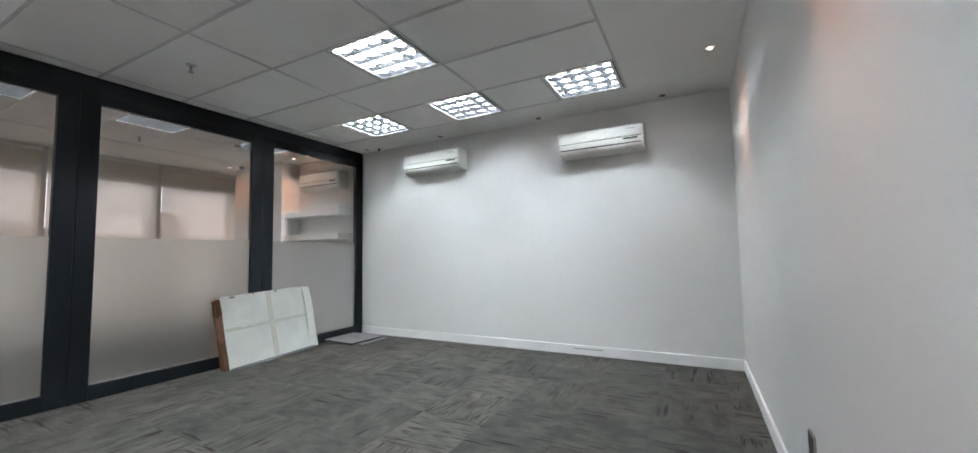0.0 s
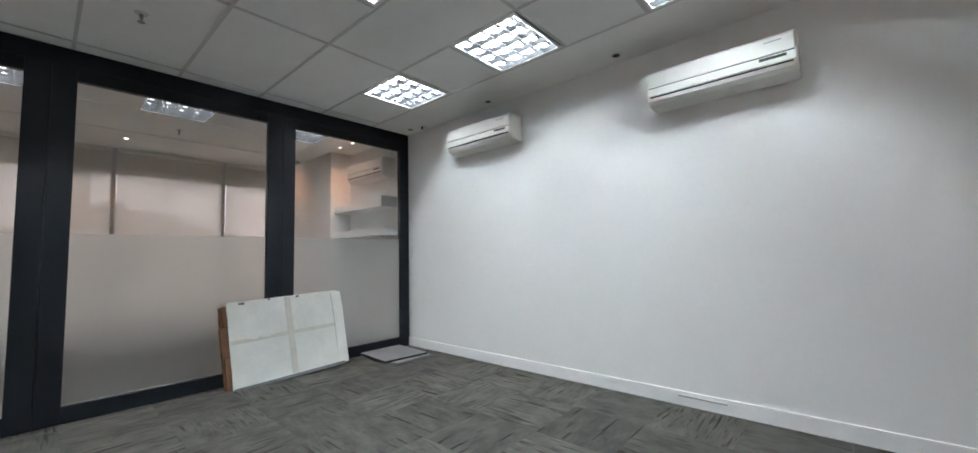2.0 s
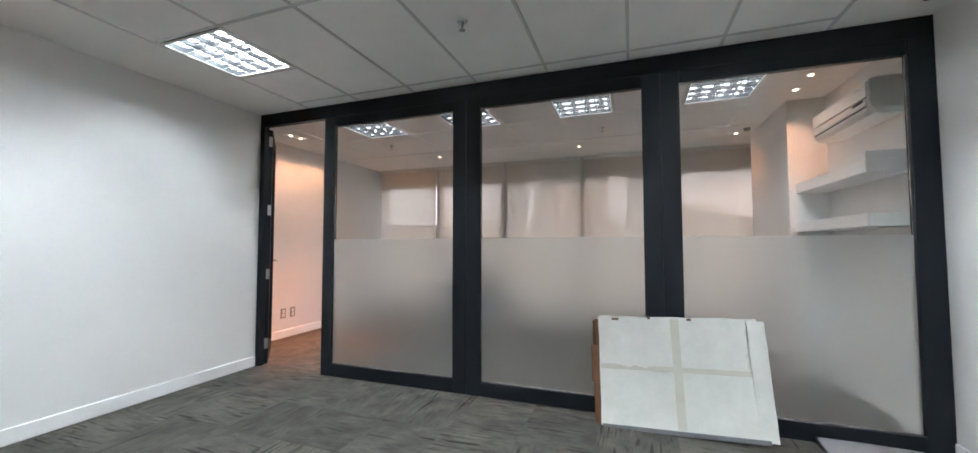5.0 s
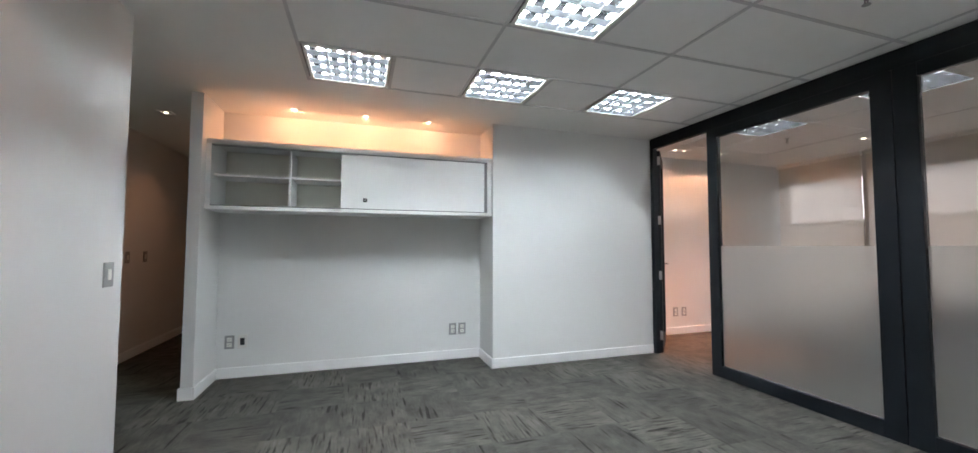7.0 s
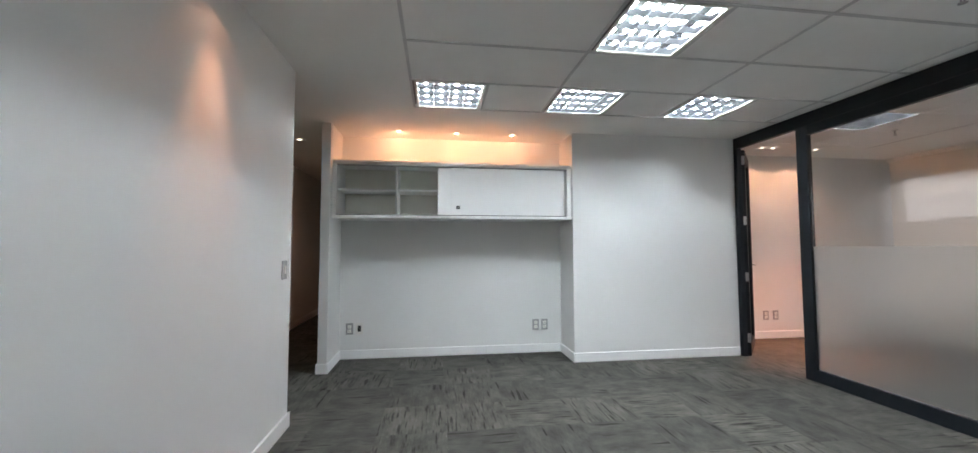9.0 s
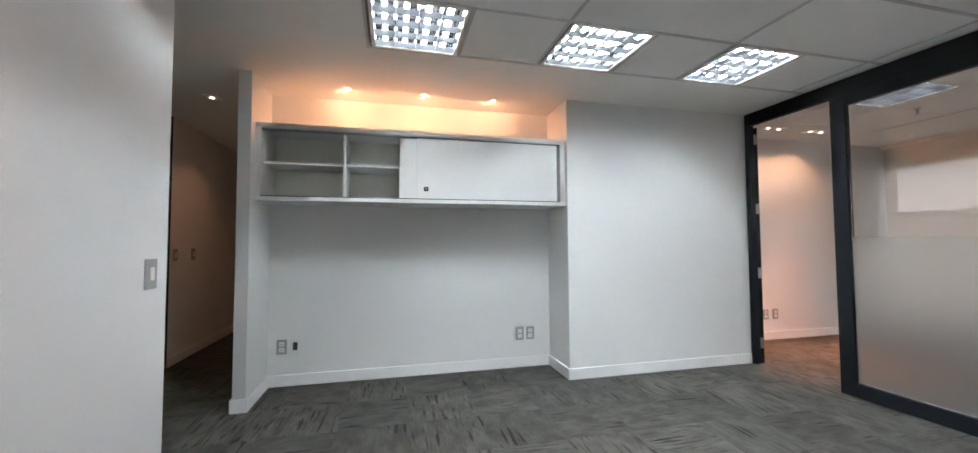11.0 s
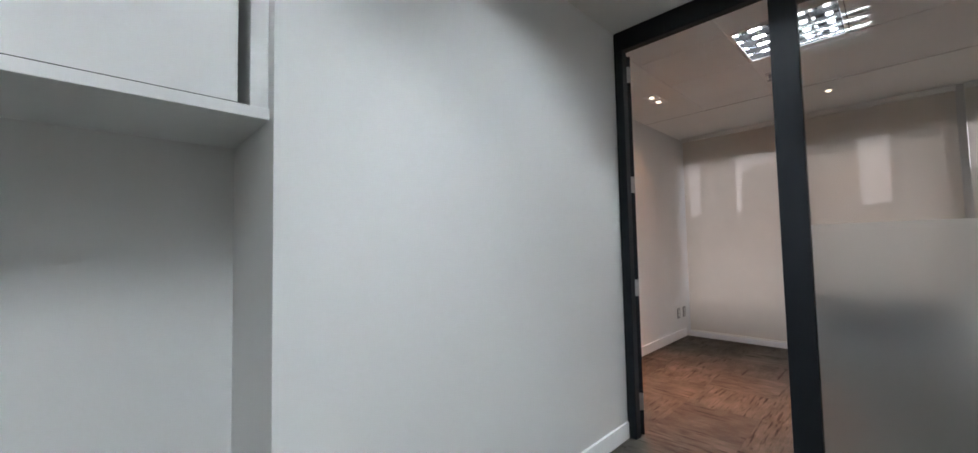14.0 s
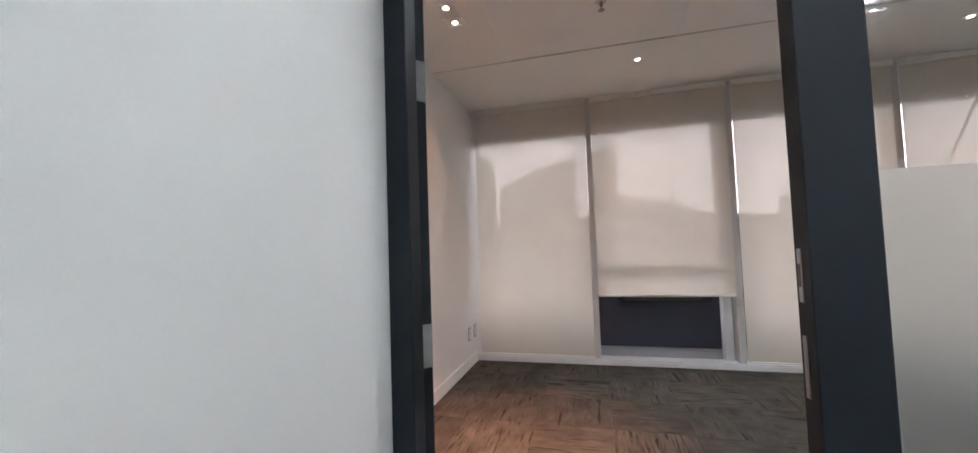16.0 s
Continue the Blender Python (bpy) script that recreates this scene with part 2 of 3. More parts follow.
def thing(name, label, category, at=(0, 0, 0), group="", turn=0.0, kind=""):
    ob = new(name)
    ob.empty_display_size = 0.1
    ob.matrix_basis = pose(*at, 0, 0, turn)
    return tagged(ob, label, category, group, kind)


def add_box(bm, x0, x1, y0, y1, z0, z1, index=0):
    v = [bm.verts.new((x, y, z)) for z in (z0, z1) for y in (y0, y1) for x in (x0, x1)]
    for f in ((0, 2, 3, 1), (4, 5, 7, 6), (0, 1, 5, 4), (2, 6, 7, 3), (0, 4, 6, 2), (1, 3, 7, 5)):
        bm.faces.new([v[i] for i in f]).material_index = index
    return bm


def box(x0, x1, y0, y1, z0, z1, bevel=0.0, segments=2):
    bm = add_box(bmesh.new(), min(x0, x1), max(x0, x1), min(y0, y1), max(y0, y1), min(z0, z1), max(z0, z1))
    if bevel:
        bmesh.ops.bevel(bm, geom=list(bm.edges), offset=bevel, segments=segments, affect="EDGES", profile=0.5)
    return bm


def tube(radius, length, axis="z", sides=16, radius2=None):
    """A cylinder or cone centred on the origin, along an axis, its ends slightly rounded."""
    bm = bmesh.new()
    bmesh.ops.create_cone(bm, cap_ends=True, segments=sides, radius1=radius, radius2=radius if radius2 is None else radius2, depth=length)
    if axis == "x":
        bmesh.ops.rotate(bm, verts=bm.verts, matrix=Matrix.Rotation(radians(90), 3, "Y"))
    if axis == "y":
        bmesh.ops.rotate(bm, verts=bm.verts, matrix=Matrix.Rotation(radians(90), 3, "X"))
    return bm


def moved(bm, x, y, z):
    bmesh.ops.translate(bm, verts=bm.verts, vec=(x, y, z))
    return bm


def prism(profile, x0, x1):
    """A profile of (y, z) points, drawn out along x."""
    bm = bmesh.new()
    a = [bm.verts.new((x0, y, z)) for y, z in profile]
    b = [bm.verts.new((x1, y, z)) for y, z in profile]
    bm.faces.new(a)
    bm.faces.new(b[::-1])
    n = len(profile)
    for i in range(n):
        bm.faces.new((a[i], b[i], b[(i + 1) % n], a[(i + 1) % n]))
    return bm


def ring(inner, outer, depth, sides=24):
    """A flat ring round z, its underside at 0."""
    bm = bmesh.new()
    loops = []
    for r, z in ((inner, 0.004), (outer * 0.97, 0), (outer, depth * 0.5), (outer, depth), (inner, depth)):
        loops.append([bm.verts.new((r * math.cos(2 * math.pi * i / sides), r * math.sin(2 * math.pi * i / sides), z)) for i in range(sides)])
    for a, b in zip(loops, loops[1:] + loops[:1]):
        for i in range(sides):
            bm.faces.new((a[i], a[(i + 1) % sides], b[(i + 1) % sides], b[i]))
    return bm


def smooth(ob, angle=40):
    for p in ob.data.polygons:
        p.use_smooth = True
    ob.data.set_sharp_from_angle(angle=radians(angle))
    return ob


def structure(name, bm, material, label, category):
    return tagged(part(name, bm, material), label, category, kind="structure")


# ---- plan, in metres ----
CEIL = 2.70
GX, GD = -4.14, 0.06            # face and depth of the glazed partition
EX = 0.68                       # east wall
NY = 4.52                       # north wall
PY = -1.055                     # face of the pier beside the door
BY = -1.552                     # back of the niche
NX0, NX1 = -2.02, 0.73         # the niche's sides
SY = -1.005                     # end of the wall beside the corridor
WX = -7.435                     # window wall
OY = -1.825                     # south wall of the window room
HX = 1.95                       # corridor's east wall
TOP = 3.0

# ---- setting ----
LABEL = "smooth white painted plaster wall"
structure("wall_north", box(-7.75, 0.85, NY, NY + 0.15, 0, TOP), PAINT, LABEL, "wall")
structure("wall_east", box(EX, EX + 0.15, 0.262, NY, 0, TOP), PAINT, LABEL, "wall")
structure("wall_pier", box(-4.245, NX0, -1.99, PY, 0, TOP), PAINT, LABEL, "wall")
structure("wall_niche", box(NX0, NX1, BY - 0.15, BY, 0, TOP), PAINT, LABEL, "wall")
structure("wall_corridor_west", box(NX1, 0.824, -5.4, SY, 0, TOP), PAINT, "white painted wall end between niche and corridor", "wall")
structure("wall_south", box(-7.75, -4.245, OY - 0.15, OY, 0, TOP), PAINT, LABEL, "wall")
bm = add_box(bmesh.new(), HX, HX + 0.13, -5.4, -2.44, 0, TOP)
add_box(bm, HX, HX + 0.13, -1.36, 1.55, 0, TOP)
add_box(bm, HX, HX + 0.13, -2.44, -1.36, 2.64, TOP)
structure("wall_corridor_east", bm, PAINT, "white painted corridor wall with a doorway", "wall")
structure("wall_corridor_end", box(0.824, HX, -5.4, -5.25, 0, TOP), PAINT, LABEL, "wall")
structure("wall_corridor_north", box(0.85, HX, 1.4, 1.55, 0, TOP), PAINT, LABEL, "wall")
structure("wall_far_room_south", box(HX + 0.13, 5.5, -5.15, -5.0, 0, TOP), PAINT, LABEL, "wall")
structure("wall_far_room_east", box(5.5, 5.65, -5.15, -0.35, 0, TOP), PAINT, LABEL, "wall")
structure("wall_far_room_north", box(HX + 0.13, 5.5, -0.5, -0.35, 0, TOP), PAINT, LABEL, "wall")
structure("column", box(-6.85, -5.6, 4.2, NY, 0, TOP), PAINT, "white painted column beside the window", "column")
# unseen slab, added to stop sky light leaking through the ceiling
structure("light_blocking_slab", box(-7.75, 5.65, -5.4, NY + 0.15, TOP, TOP + 0.1), CONCRETE, "unseen added slab that keeps sky light out above the ceiling", "slab")

# main ceiling: plaster border, mineral tiles in a grid of bars, openings for the lamps
XL = [-0.20, -1.465, -2.73, -3.995]
YL = [-0.40 + 0.627 * k for k in range(8)]
MAIN_LAMPS = [(0, 0), (1, 0), (2, 0), (1, 2), (1, 4), (0, 6), (1, 6), (2, 6)]
bm = bmesh.new()
add_box(bm, XL[0], EX, -0.40, NY, CEIL, CEIL + 0.03)
add_box(bm, GX - GD, XL[0], YL[-1], NY, CEIL, CEIL + 0.03)
add_box(bm, GX - GD, NX0, PY, YL[0], CEIL, CEIL + 0.03)
add_box(bm, NX0, NX1, BY, YL[0], CEIL, CEIL + 0.03)
add_box(bm, NX1, HX, -5.25, SY, CEIL, CEIL + 0.03)
add_box(bm, NX1, HX, SY, 0.262, CEIL, CEIL + 0.03)
add_box(bm, EX, NX1, -0.40, 0.262, CEIL, CEIL + 0.03)
add_box(bm, EX + 0.15, HX, 0.262, 1.4, CEIL, CEIL + 0.03)
for k in range(7):
    y0, y1 = YL[k] + 0.010, YL[k + 1] - 0.010
    for j in range(3):
        x1, x0 = XL[j] - 0.010, XL[j + 1] + 0.010
        if (j, k) in MAIN_LAMPS:
            x1 = XL[j] - 0.655
        add_box(bm, x0, x1, y0, y1, CEIL + 0.005, CEIL + 0.022, 1)
    add_box(bm, GX - GD, XL[3] - 0.010, y0, y1, CEIL + 0.005, CEIL + 0.022, 1)
for k in range(8):
    add_box(bm, GX - GD, XL[0] + 0.012, YL[k] - 0.0105, YL[k] + 0.0105, CEIL - 0.001, CEIL + 0.012, 2)
for j in range(4):
    for k in range(7):
        add_box(bm, XL[j] - 0.0105, XL[j] + 0.0105, YL[k] + 0.012, YL[k + 1] - 0.012, CEIL - 0.001, CEIL + 0.012, 2)
for j, k in MAIN_LAMPS:
    add_box(bm, XL[j] - 0.655, XL[j] - 0.631, YL[k] + 0.012, YL[k + 1] - 0.012, CEIL - 0.001, CEIL + 0.012, 2)
structure("ceiling", bm, [PLASTER, MINERAL, TBAR], "white suspended ceiling of mineral tiles in a grid with plaster border", "ceiling")

# ceiling of the window room
OXL = [-4.76, -5.385, -6.01, -6.36]
OYL = [-1.16 + 0.627 * k for k in range(9)]
OTHER_LAMPS = [1, 3, 5, 7]
bm = bmesh.new()
add_box(bm, WX - 0.3, OXL[3], OY, NY, CEIL, CEIL + 0.03)
add_box(bm, OXL[3], GX - GD, OY, OYL[0], CEIL, CEIL + 0.03)
add_box(bm, OXL[3], GX - GD, OYL[8], NY, CEIL, CEIL + 0.03)
for k in range(8):
    y0, y1 = OYL[k] + 0.006, OYL[k + 1] - 0.006
    if k not in OTHER_LAMPS:
        add_box(bm, OXL[1] + 0.006, OXL[0] - 0.006, y0, y1, CEIL + 0.003, CEIL + 0.022, 1)
    add_box(bm, OXL[0] + 0.006, GX - GD, y0, y1, CEIL + 0.003, CEIL + 0.022, 1)
    add_box(bm, OXL[3] + 0.006, OXL[1] - 0.006, y0, y1, CEIL + 0.003, CEIL + 0.022, 1)
for k in range(9):
    add_box(bm, OXL[3] + 0.008, GX - GD, OYL[k] - 0.008, OYL[k] + 0.008, CEIL - 0.001, CEIL + 0.012, 1)
for x in (OXL[0], OXL[1]):
    for k in range(8):
        add_box(bm, x - 0.008, x + 0.008, OYL[k] + 0.008, OYL[k + 1] - 0.008, CEIL - 0.001, CEIL + 0.012, 1)
add_box(bm, OXL[3] - 0.008, OXL[3] + 0.008, OY, NY, CEIL - 0.001, CEIL + 0.012, 2)
structure("ceiling_window_room", bm, [PLASTER, MINERAL, JOINT], "white plaster and tile ceiling above the window room", "ceiling")
structure("ceiling_far_room", box(HX + 0.13, 5.5, -5.0, -0.5, CEIL, CEIL + 0.03), PLASTER, "white plaster ceiling", "ceiling")

# baseboards


def baseboard(x0, x1, y0, y1, label="white painted baseboard along the wall"):
    return structure("baseboard", box(x0, x1, y0, y1, 0, 0.105, 0.004, 2), TRIM, label, "baseboard")


B = 0.016
north_board = baseboard(GX + 0.004, EX - B, NY - B, NY)
# thin dark strip lying on the board's face
part("board_strip", box(-0.94, -0.62, NY - B - 0.003, NY - B + 0.002, 0.066, 0.074), GREY, north_board, "narrow dark strip on the baseboard")
baseboard(EX - B, EX, 0.262 - B, NY)
baseboard(EX, EX + 0.15 + B, 0.262 - B, 0.262)
baseboard(NX0 + B, NX1 - B, BY, BY + B)
baseboard(NX0, NX0 + B, BY, PY + B)
baseboard(GX + 0.004, NX0, PY, PY + B)
baseboard(NX1 - B, NX1, BY, SY + B)
baseboard(NX1, 0.824 + B, SY, SY + B)
baseboard(0.824, 0.824 + B, -5.25, SY)
baseboard(HX - B, HX, -5.25, -2.44)
baseboard(HX - B, HX, -1.36, 1.4)
baseboard(HX + 0.13, 5.5, -5.0, -5.0 + B)
baseboard(WX + 0.06, -4.245 - B, OY, OY + B)
baseboard(-4.245 - B, -4.245, OY, PY - 0.02)
baseboard(-5.6, GX - GD, NY - B, NY)
baseboard(-6.85, -5.6, 4.2 - B, 4.2)

# ---- glazed partition ----
partition = thing("glass_partition", "charcoal aluminium partition with clear glass frosted below", "partition", kind="structure")
X0, X1 = GX - GD, GX
FZ = 1.335
part("head_rail", box(X0, X1, PY + 0.002, NY - 0.002, 2.565, CEIL - 0.002, 0.003), FRAME, partition)
part("door_jamb", box(X0, X1, PY + 0.002, -0.993, 0, 2.565, 0.003), FRAME, partition)
part("post", box(X0, X1, -0.178, -0.06, 0, 2.565, 0.003), FRAME, partition)
for y in (1.252, 2.826):
    for a, b in ((y, y + 0.127), (y + 0.133, y + 0.260)):
        part("post", box(X0, X1, a, b, 0, 2.565, 0.003), FRAME, partition)
    part("post_joint", box(X0 + 0.02, X1 - 0.008, y + 0.124, y + 0.134, 0, 2.565), GASKET, partition)
part("post", box(X0, X1, 4.385, NY - 0.002, 0, 2.565, 0.003), FRAME, partition)
for a, b in ((-0.06, 1.252), (1.512, 2.826), (3.086, 4.385)):
    part("bottom_rail", box(X0, X1, a, b, 0, 0.118, 0.003), FRAME, partition)
    part("top_rail", box(X0 + 0.003, X1 - 0.003, a, b, 2.47, 2.565, 0.003), FRAME, partition)
    pane = part("pane", box(GX - 0.040, GX - 0.032, a + 0.001, b - 0.001, 0.119, 2.469), GLASS, partition)
    pane.visible_shadow = False
    film = part("frosted_film", box(GX - 0.0315, GX - 0.0295, a + 0.002, b - 0.002, 0.119, FZ), FROST, pane, "translucent frosted film on the lower glass")
    film.visible_shadow = False
strike = part("strike_plate", box(X0 + 0.014, X0 + 0.028, -0.180, -0.177, 1.085, 1.19, 0.001), STEEL, partition, "satin steel strike plate")
part("strike_plate", box(X0 + 0.014, X0 + 0.028, -0.180, -0.177, 0.90, 1.02, 0.001), STEEL, partition, "satin steel strike plate")
part("latch_recess", box(X0 + 0.017, X0 + 0.025, -0.1808, -0.1785, 1.115, 1.16), BLACK, strike, "dark latch hole")

# open door leaf, swung into the window room
door = thing("door_1", "charcoal glazed door standing wide open on steel hinges", "door", at=(-4.222, -1.0, 0), turn=-134, kind="structure")
part("stile", box(0, 0.1, -0.022, 0.022, 0.006, 2.55, 0.003), FRAME, door)
part("stile", box(0.70, 0.80, -0.022, 0.022, 0.006, 2.55, 0.003), FRAME, door)
part("rail", box(0.1, 0.70, -0.022, 0.022, 2.43, 2.55, 0.003), FRAME, door)
part("rail", box(0.1, 0.70, -0.022, 0.022, 0.006, 0.13, 0.003), FRAME, door)
leaf_glass = part("pane", box(0.101, 0.699, -0.004, 0.004, 0.131, 2.429), GLASS, door)
leaf_glass.visible_shadow = False
handle = part("handle", box(0.742, 0.758, -0.062, -0.022, 1.08, 1.096, 0.003), CHROME, door, "satin steel lever handle")
part("lever", box(0.62, 0.758, -0.070, -0.054, 1.08, 1.096, 0.004), CHROME, handle)
for z in (2.42, 1.66, 0.965, 0.22):
    hinge = part("hinge", box(-0.005, 0.0, -0.020, 0.020, z - 0.055, z + 0.055, 0.001), STEEL, door, "satin steel butt hinge")
    part("knuckle", moved(tube(0.007, 0.112, sides=10), -0.007, 0.026, z), STEEL, hinge)
    part("jamb_leaf", box(-0.026, -0.0215, 0.026, 0.064, z - 0.055, z + 0.055, 0.001), STEEL, hinge, m=pose(0.0, 0.0, 0))

# corridor doorway frame
frame_2 = thing("door_2", "charcoal painted door frame around an open doorway", "door frame", kind="structure")
part("jamb", box(HX - 0.012, HX + 0.142, -2.44, -2.345, 0, 2.60, 0.003), FRAME, frame_2)
part("jamb", box(HX - 0.012, HX + 0.142, -1.47, -1.36, 0, 2.60, 0.003), FRAME, frame_2)
part("head", box(HX - 0.012, HX + 0.142, -2.44, -1.36, 2.60, 2.69, 0.003), FRAME, frame_2)

# ---- window wall ----
BAYS = [(-1.825, -0.57), (-0.57, 0.72), (0.72, 2.01), (2.01, 3.31), (3.31, NY)]
window = thing("window_1", "wide aluminium window wall with tall fixed panes", "window", kind="structure")
part("sill", box(WX - 0.16, WX + 0.05, OY, NY, 0, 0.045, 0.004), SILL, window, "pale aluminium sill rail")
part("sill_track", box(WX + 0.038, WX + 0.050, OY, NY, 0.0455, 0.062, 0.002), SILL, window)
part("head", box(WX - 0.26, WX - 0.10, OY, NY, 2.38, TOP, 0.003), TRIM, window)
part("transom", box(WX - 0.17, WX - 0.11, -0.535, 0.59, 0.94, 0.985, 0.003), ALU, window)
for y in [b[1] for b in BAYS[:-1]]:
    part("mullion", box(WX - 0.19, WX + 0.016, y - 0.028, y + 0.028, 0.045, CEIL, 0.003), WINDOW_ALU, window)
part("mullion", box(WX - 0.19, WX - 0.09, 0.60, 0.679, 0.045, 2.38, 0.003), SILL, window)
for a, b in BAYS:
    p = part("pane", box(WX - 0.15, WX - 0.142, a + 0.024, b - 0.024, 0.046, 2.379), GLASS, window)
    p.visible_shadow = False
for y in (-0.71, 0.23):
    part("glass_joint", box(WX - 0.141, WX - 0.135, y - 0.006, y + 0.006, 0.99, 2.379), GASKET, window, "thin dark seal between panes")
structure("wall_window_spandrel", box(WX - 0.3, WX - 0.02, OY, NY, -0.4, -0.001), CONCRETE, "concrete floor edge below the window", "wall")


def roller_blind(y0, y1, drop):
    b = thing("roller_blind", "beige translucent screen roller blind lowered over the window", "blind", at=(WX, 0, 0), group="roller blinds along the window")
    if drop > 0.3:
        b["label"] = "beige translucent roller blind raised above the low pane"
    part("cassette", box(0.0, 0.06, y0, y1, CEIL - 0.055, CEIL - 0.002, 0.004), ABS, b)
    bm = bmesh.new()
    n = 10
    rows = [[bm.verts.new((0.022 + 0.004 * math.sin(3 * k / n + y0), y0 + 0.005 + (y1 - y0 - 0.010) * k / n, z)) for k in range(n + 1)] for z in (drop + 0.02, CEIL - 0.05)]
    for k in range(n):
        bm.faces.new((rows[0][k], rows[0][k + 1], rows[1][k + 1], rows[1][k]))
    smooth(part("fabric", bm, FABRIC, b))
    part("bottom_bar", box(0.012, 0.034, y0 + 0.01, y1 - 0.01, drop, drop + 0.024, 0.004), ABS, b)
    part("bracket", box(0.0, 0.05, y1 - 0.006, y1 + 0.004, CEIL - 0.07, CEIL - 0.002, 0.002), ALU, b)
    return b


for i, (a, b) in enumerate(BAYS):
    roller_blind(a + (0.042 if i == 0 else 0.024), b - (0.024 if i < 4 else 0.01), 0.668 if i == 1 else 0.055)

# ---- outside ----
structure("ground", box(-900, -7.8, -700, 700, -32, -31), WOODS, "dark built-up ground far below", "ground")
ledge = tagged(part("ledge", box(-8.9, WX - 0.31, -2.6, 5.2, -0.25, -0.06, 0.01), LEDGE), "grey concrete ledge outside the window", "ledge", kind="structure")
parapet = thing("parapet", "dark navy panelled parapet outside the window", "parapet", kind="structure")
part("cladding", box(-8.65, -8.4, -2.6, 5.2, -0.06, 0.66, 0.01), NAVY, parapet)
part("panel_frame", box(-8.4, -8.37, -0.3, 0.72, 0.47, 0.53, 0.004), BLACK, parapet)
structure("sky_backdrop", box(-620, -619, -700, 700, -60, 420), CLOUDS, "pale pinkish evening clouds", "backdrop")
bm = bmesh.new()
pts = []
for k in range(91):
    y = -450 + 10 * k
    h = 29 + 7 * noise.noise(Vector((y * 0.008, 0.3, 0))) + 5 * noise.noise(Vector((y * 0.05, 5, 0))) - 0.02 * abs(y)
    pts.append((bm.verts.new((-420, y, -32)), bm.verts.new((-420, y, h)), bm.verts.new((-520, y, h * 0.7)), bm.verts.new((-520, y, -32))))
for a, b in zip(pts, pts[1:]):
    for i in range(3):
        bm.faces.new((a[i], b[i], b[i + 1], a[i + 1]))
structure("distant_hill", bm, WOODS, "low hill with hazy dark trees on the skyline", "hill")


def tower(x, y, w, d, h):
    t = thing("tower_block", "hazy grey tower block far beyond the window", "building", at=(x, y, -32), group="distant tower blocks")
    part("wall", box(-d / 2, d / 2, -w / 2, w / 2, 0, h + 32, 0.2, 1), FACADE, t)
    part("roof", box(-d / 4, d / 4, -w / 4, w / 4, h + 32, h + 36, 0.2, 1), FACADE, t)
    bm = bmesh.new()
    for f in range(2, int((h + 28) / 3.2)):
        for c in range(int(w / 3)):
            yy = -w / 2 + 1 + c * 3
            add_box(bm, d / 2 - 0.1, d / 2 + 0.06, yy, yy + 1.4, f * 3.2, f * 3.2 + 1.5)
    tagged(part("windows", bm, NAVY, t), kind="stuff")


for x, y, w, d, h in ((-260, -18.5, 16, 14, 50), (-264, -35, 16, 14, 47), (-285, -54, 18, 16, 43), (-270, -74, 16, 14, 58), (-262, 8, 15, 14, 57), (-275, 24, 20, 16, 27), (-290, 46, 22, 16, 25), (-300, 128, 16, 16, 27)):
    tower(x, y, w, d, h)

# ---- lamps ----


def louver_lamp(material):
    """A recessed square lamp with four tubes above a bright grid of louvers; its origin is at the ceiling."""
    t = thing("ceiling_light", "square recessed fluorescent light with mirrored louvers, switched on", "ceiling light", group="louvered ceiling lights")
    s, h = 0.300, 0.115
    bm = bmesh.new()
    for x0, x1, y0, y1 in ((-s, -s + 0.004, -s, s), (s - 0.004, s, -s, s), (-s, s, -s, -s + 0.004), (-s, s, s - 0.004, s)):
        add_box(bm, x0, x1, y0, y1, 0.002, h)
    add_box(bm, -s, s, -s, s, h, h + 0.004)
    part("housing", bm, MIRROR, t)
    bm = bmesh.new()
    for x0, x1, y0, y1 in ((-s, -s + 0.02, -s, s), (s - 0.02, s, -s, s), (-s + 0.02, s - 0.02, -s, -s + 0.02), (-s + 0.02, s - 0.02, s - 0.02, s)):
        add_box(bm, x0, x1, y0, y1, -0.003, 0.003)
    part("trim_frame", bm, ABS, t)
    n, q = 4, s - 0.02
    pitch = 2 * q / n
    for i in range(n):
        c = -q + pitch * (i + 0.5)
        smooth(part("tube", moved(tube(0.013, 2 * q - 0.02, "y", 10), c, 0, 0.086), material, t))
    for i in range(n + 1):
        c = -q + pitch * i
        part("louver_blade", prism([(-0.0025, 0.0), (0.0025, 0.0), (0.0045, 0.040), (-0.0045, 0.040)], -q, q), BLADE, t, m=pose(0, c, 0.003))
        part("louver_blade", prism([(-0.0015, 0.0), (0.0015, 0.0), (0.004, 0.018), (0.009, 0.040), (-0.009, 0.040), (-0.004, 0.018)], -q, q), MIRROR, t, m=pose(c, 0, 0.004, 0, 0, 90))
    return t


lamp = louver_lamp(TUBE_LIGHT)
spots = [(XL[j] - 0.3255, (YL[k] + YL[k + 1]) / 2) for j, k in MAIN_LAMPS]
lamp.matrix_basis = pose(*spots[0], CEIL)
for x, y in spots[1:]:
    copy_thing(lamp, pose(x, y, CEIL))
dim_lamp = louver_lamp(TUBE_DIM)
spots = [((OXL[0] + OXL[1]) / 2, (OYL[k] + OYL[k + 1]) / 2) for k in OTHER_LAMPS]
for x, y in spots[1:]:
    copy_thing(dim_lamp, pose(x, y, CEIL, 0, 0, 90))
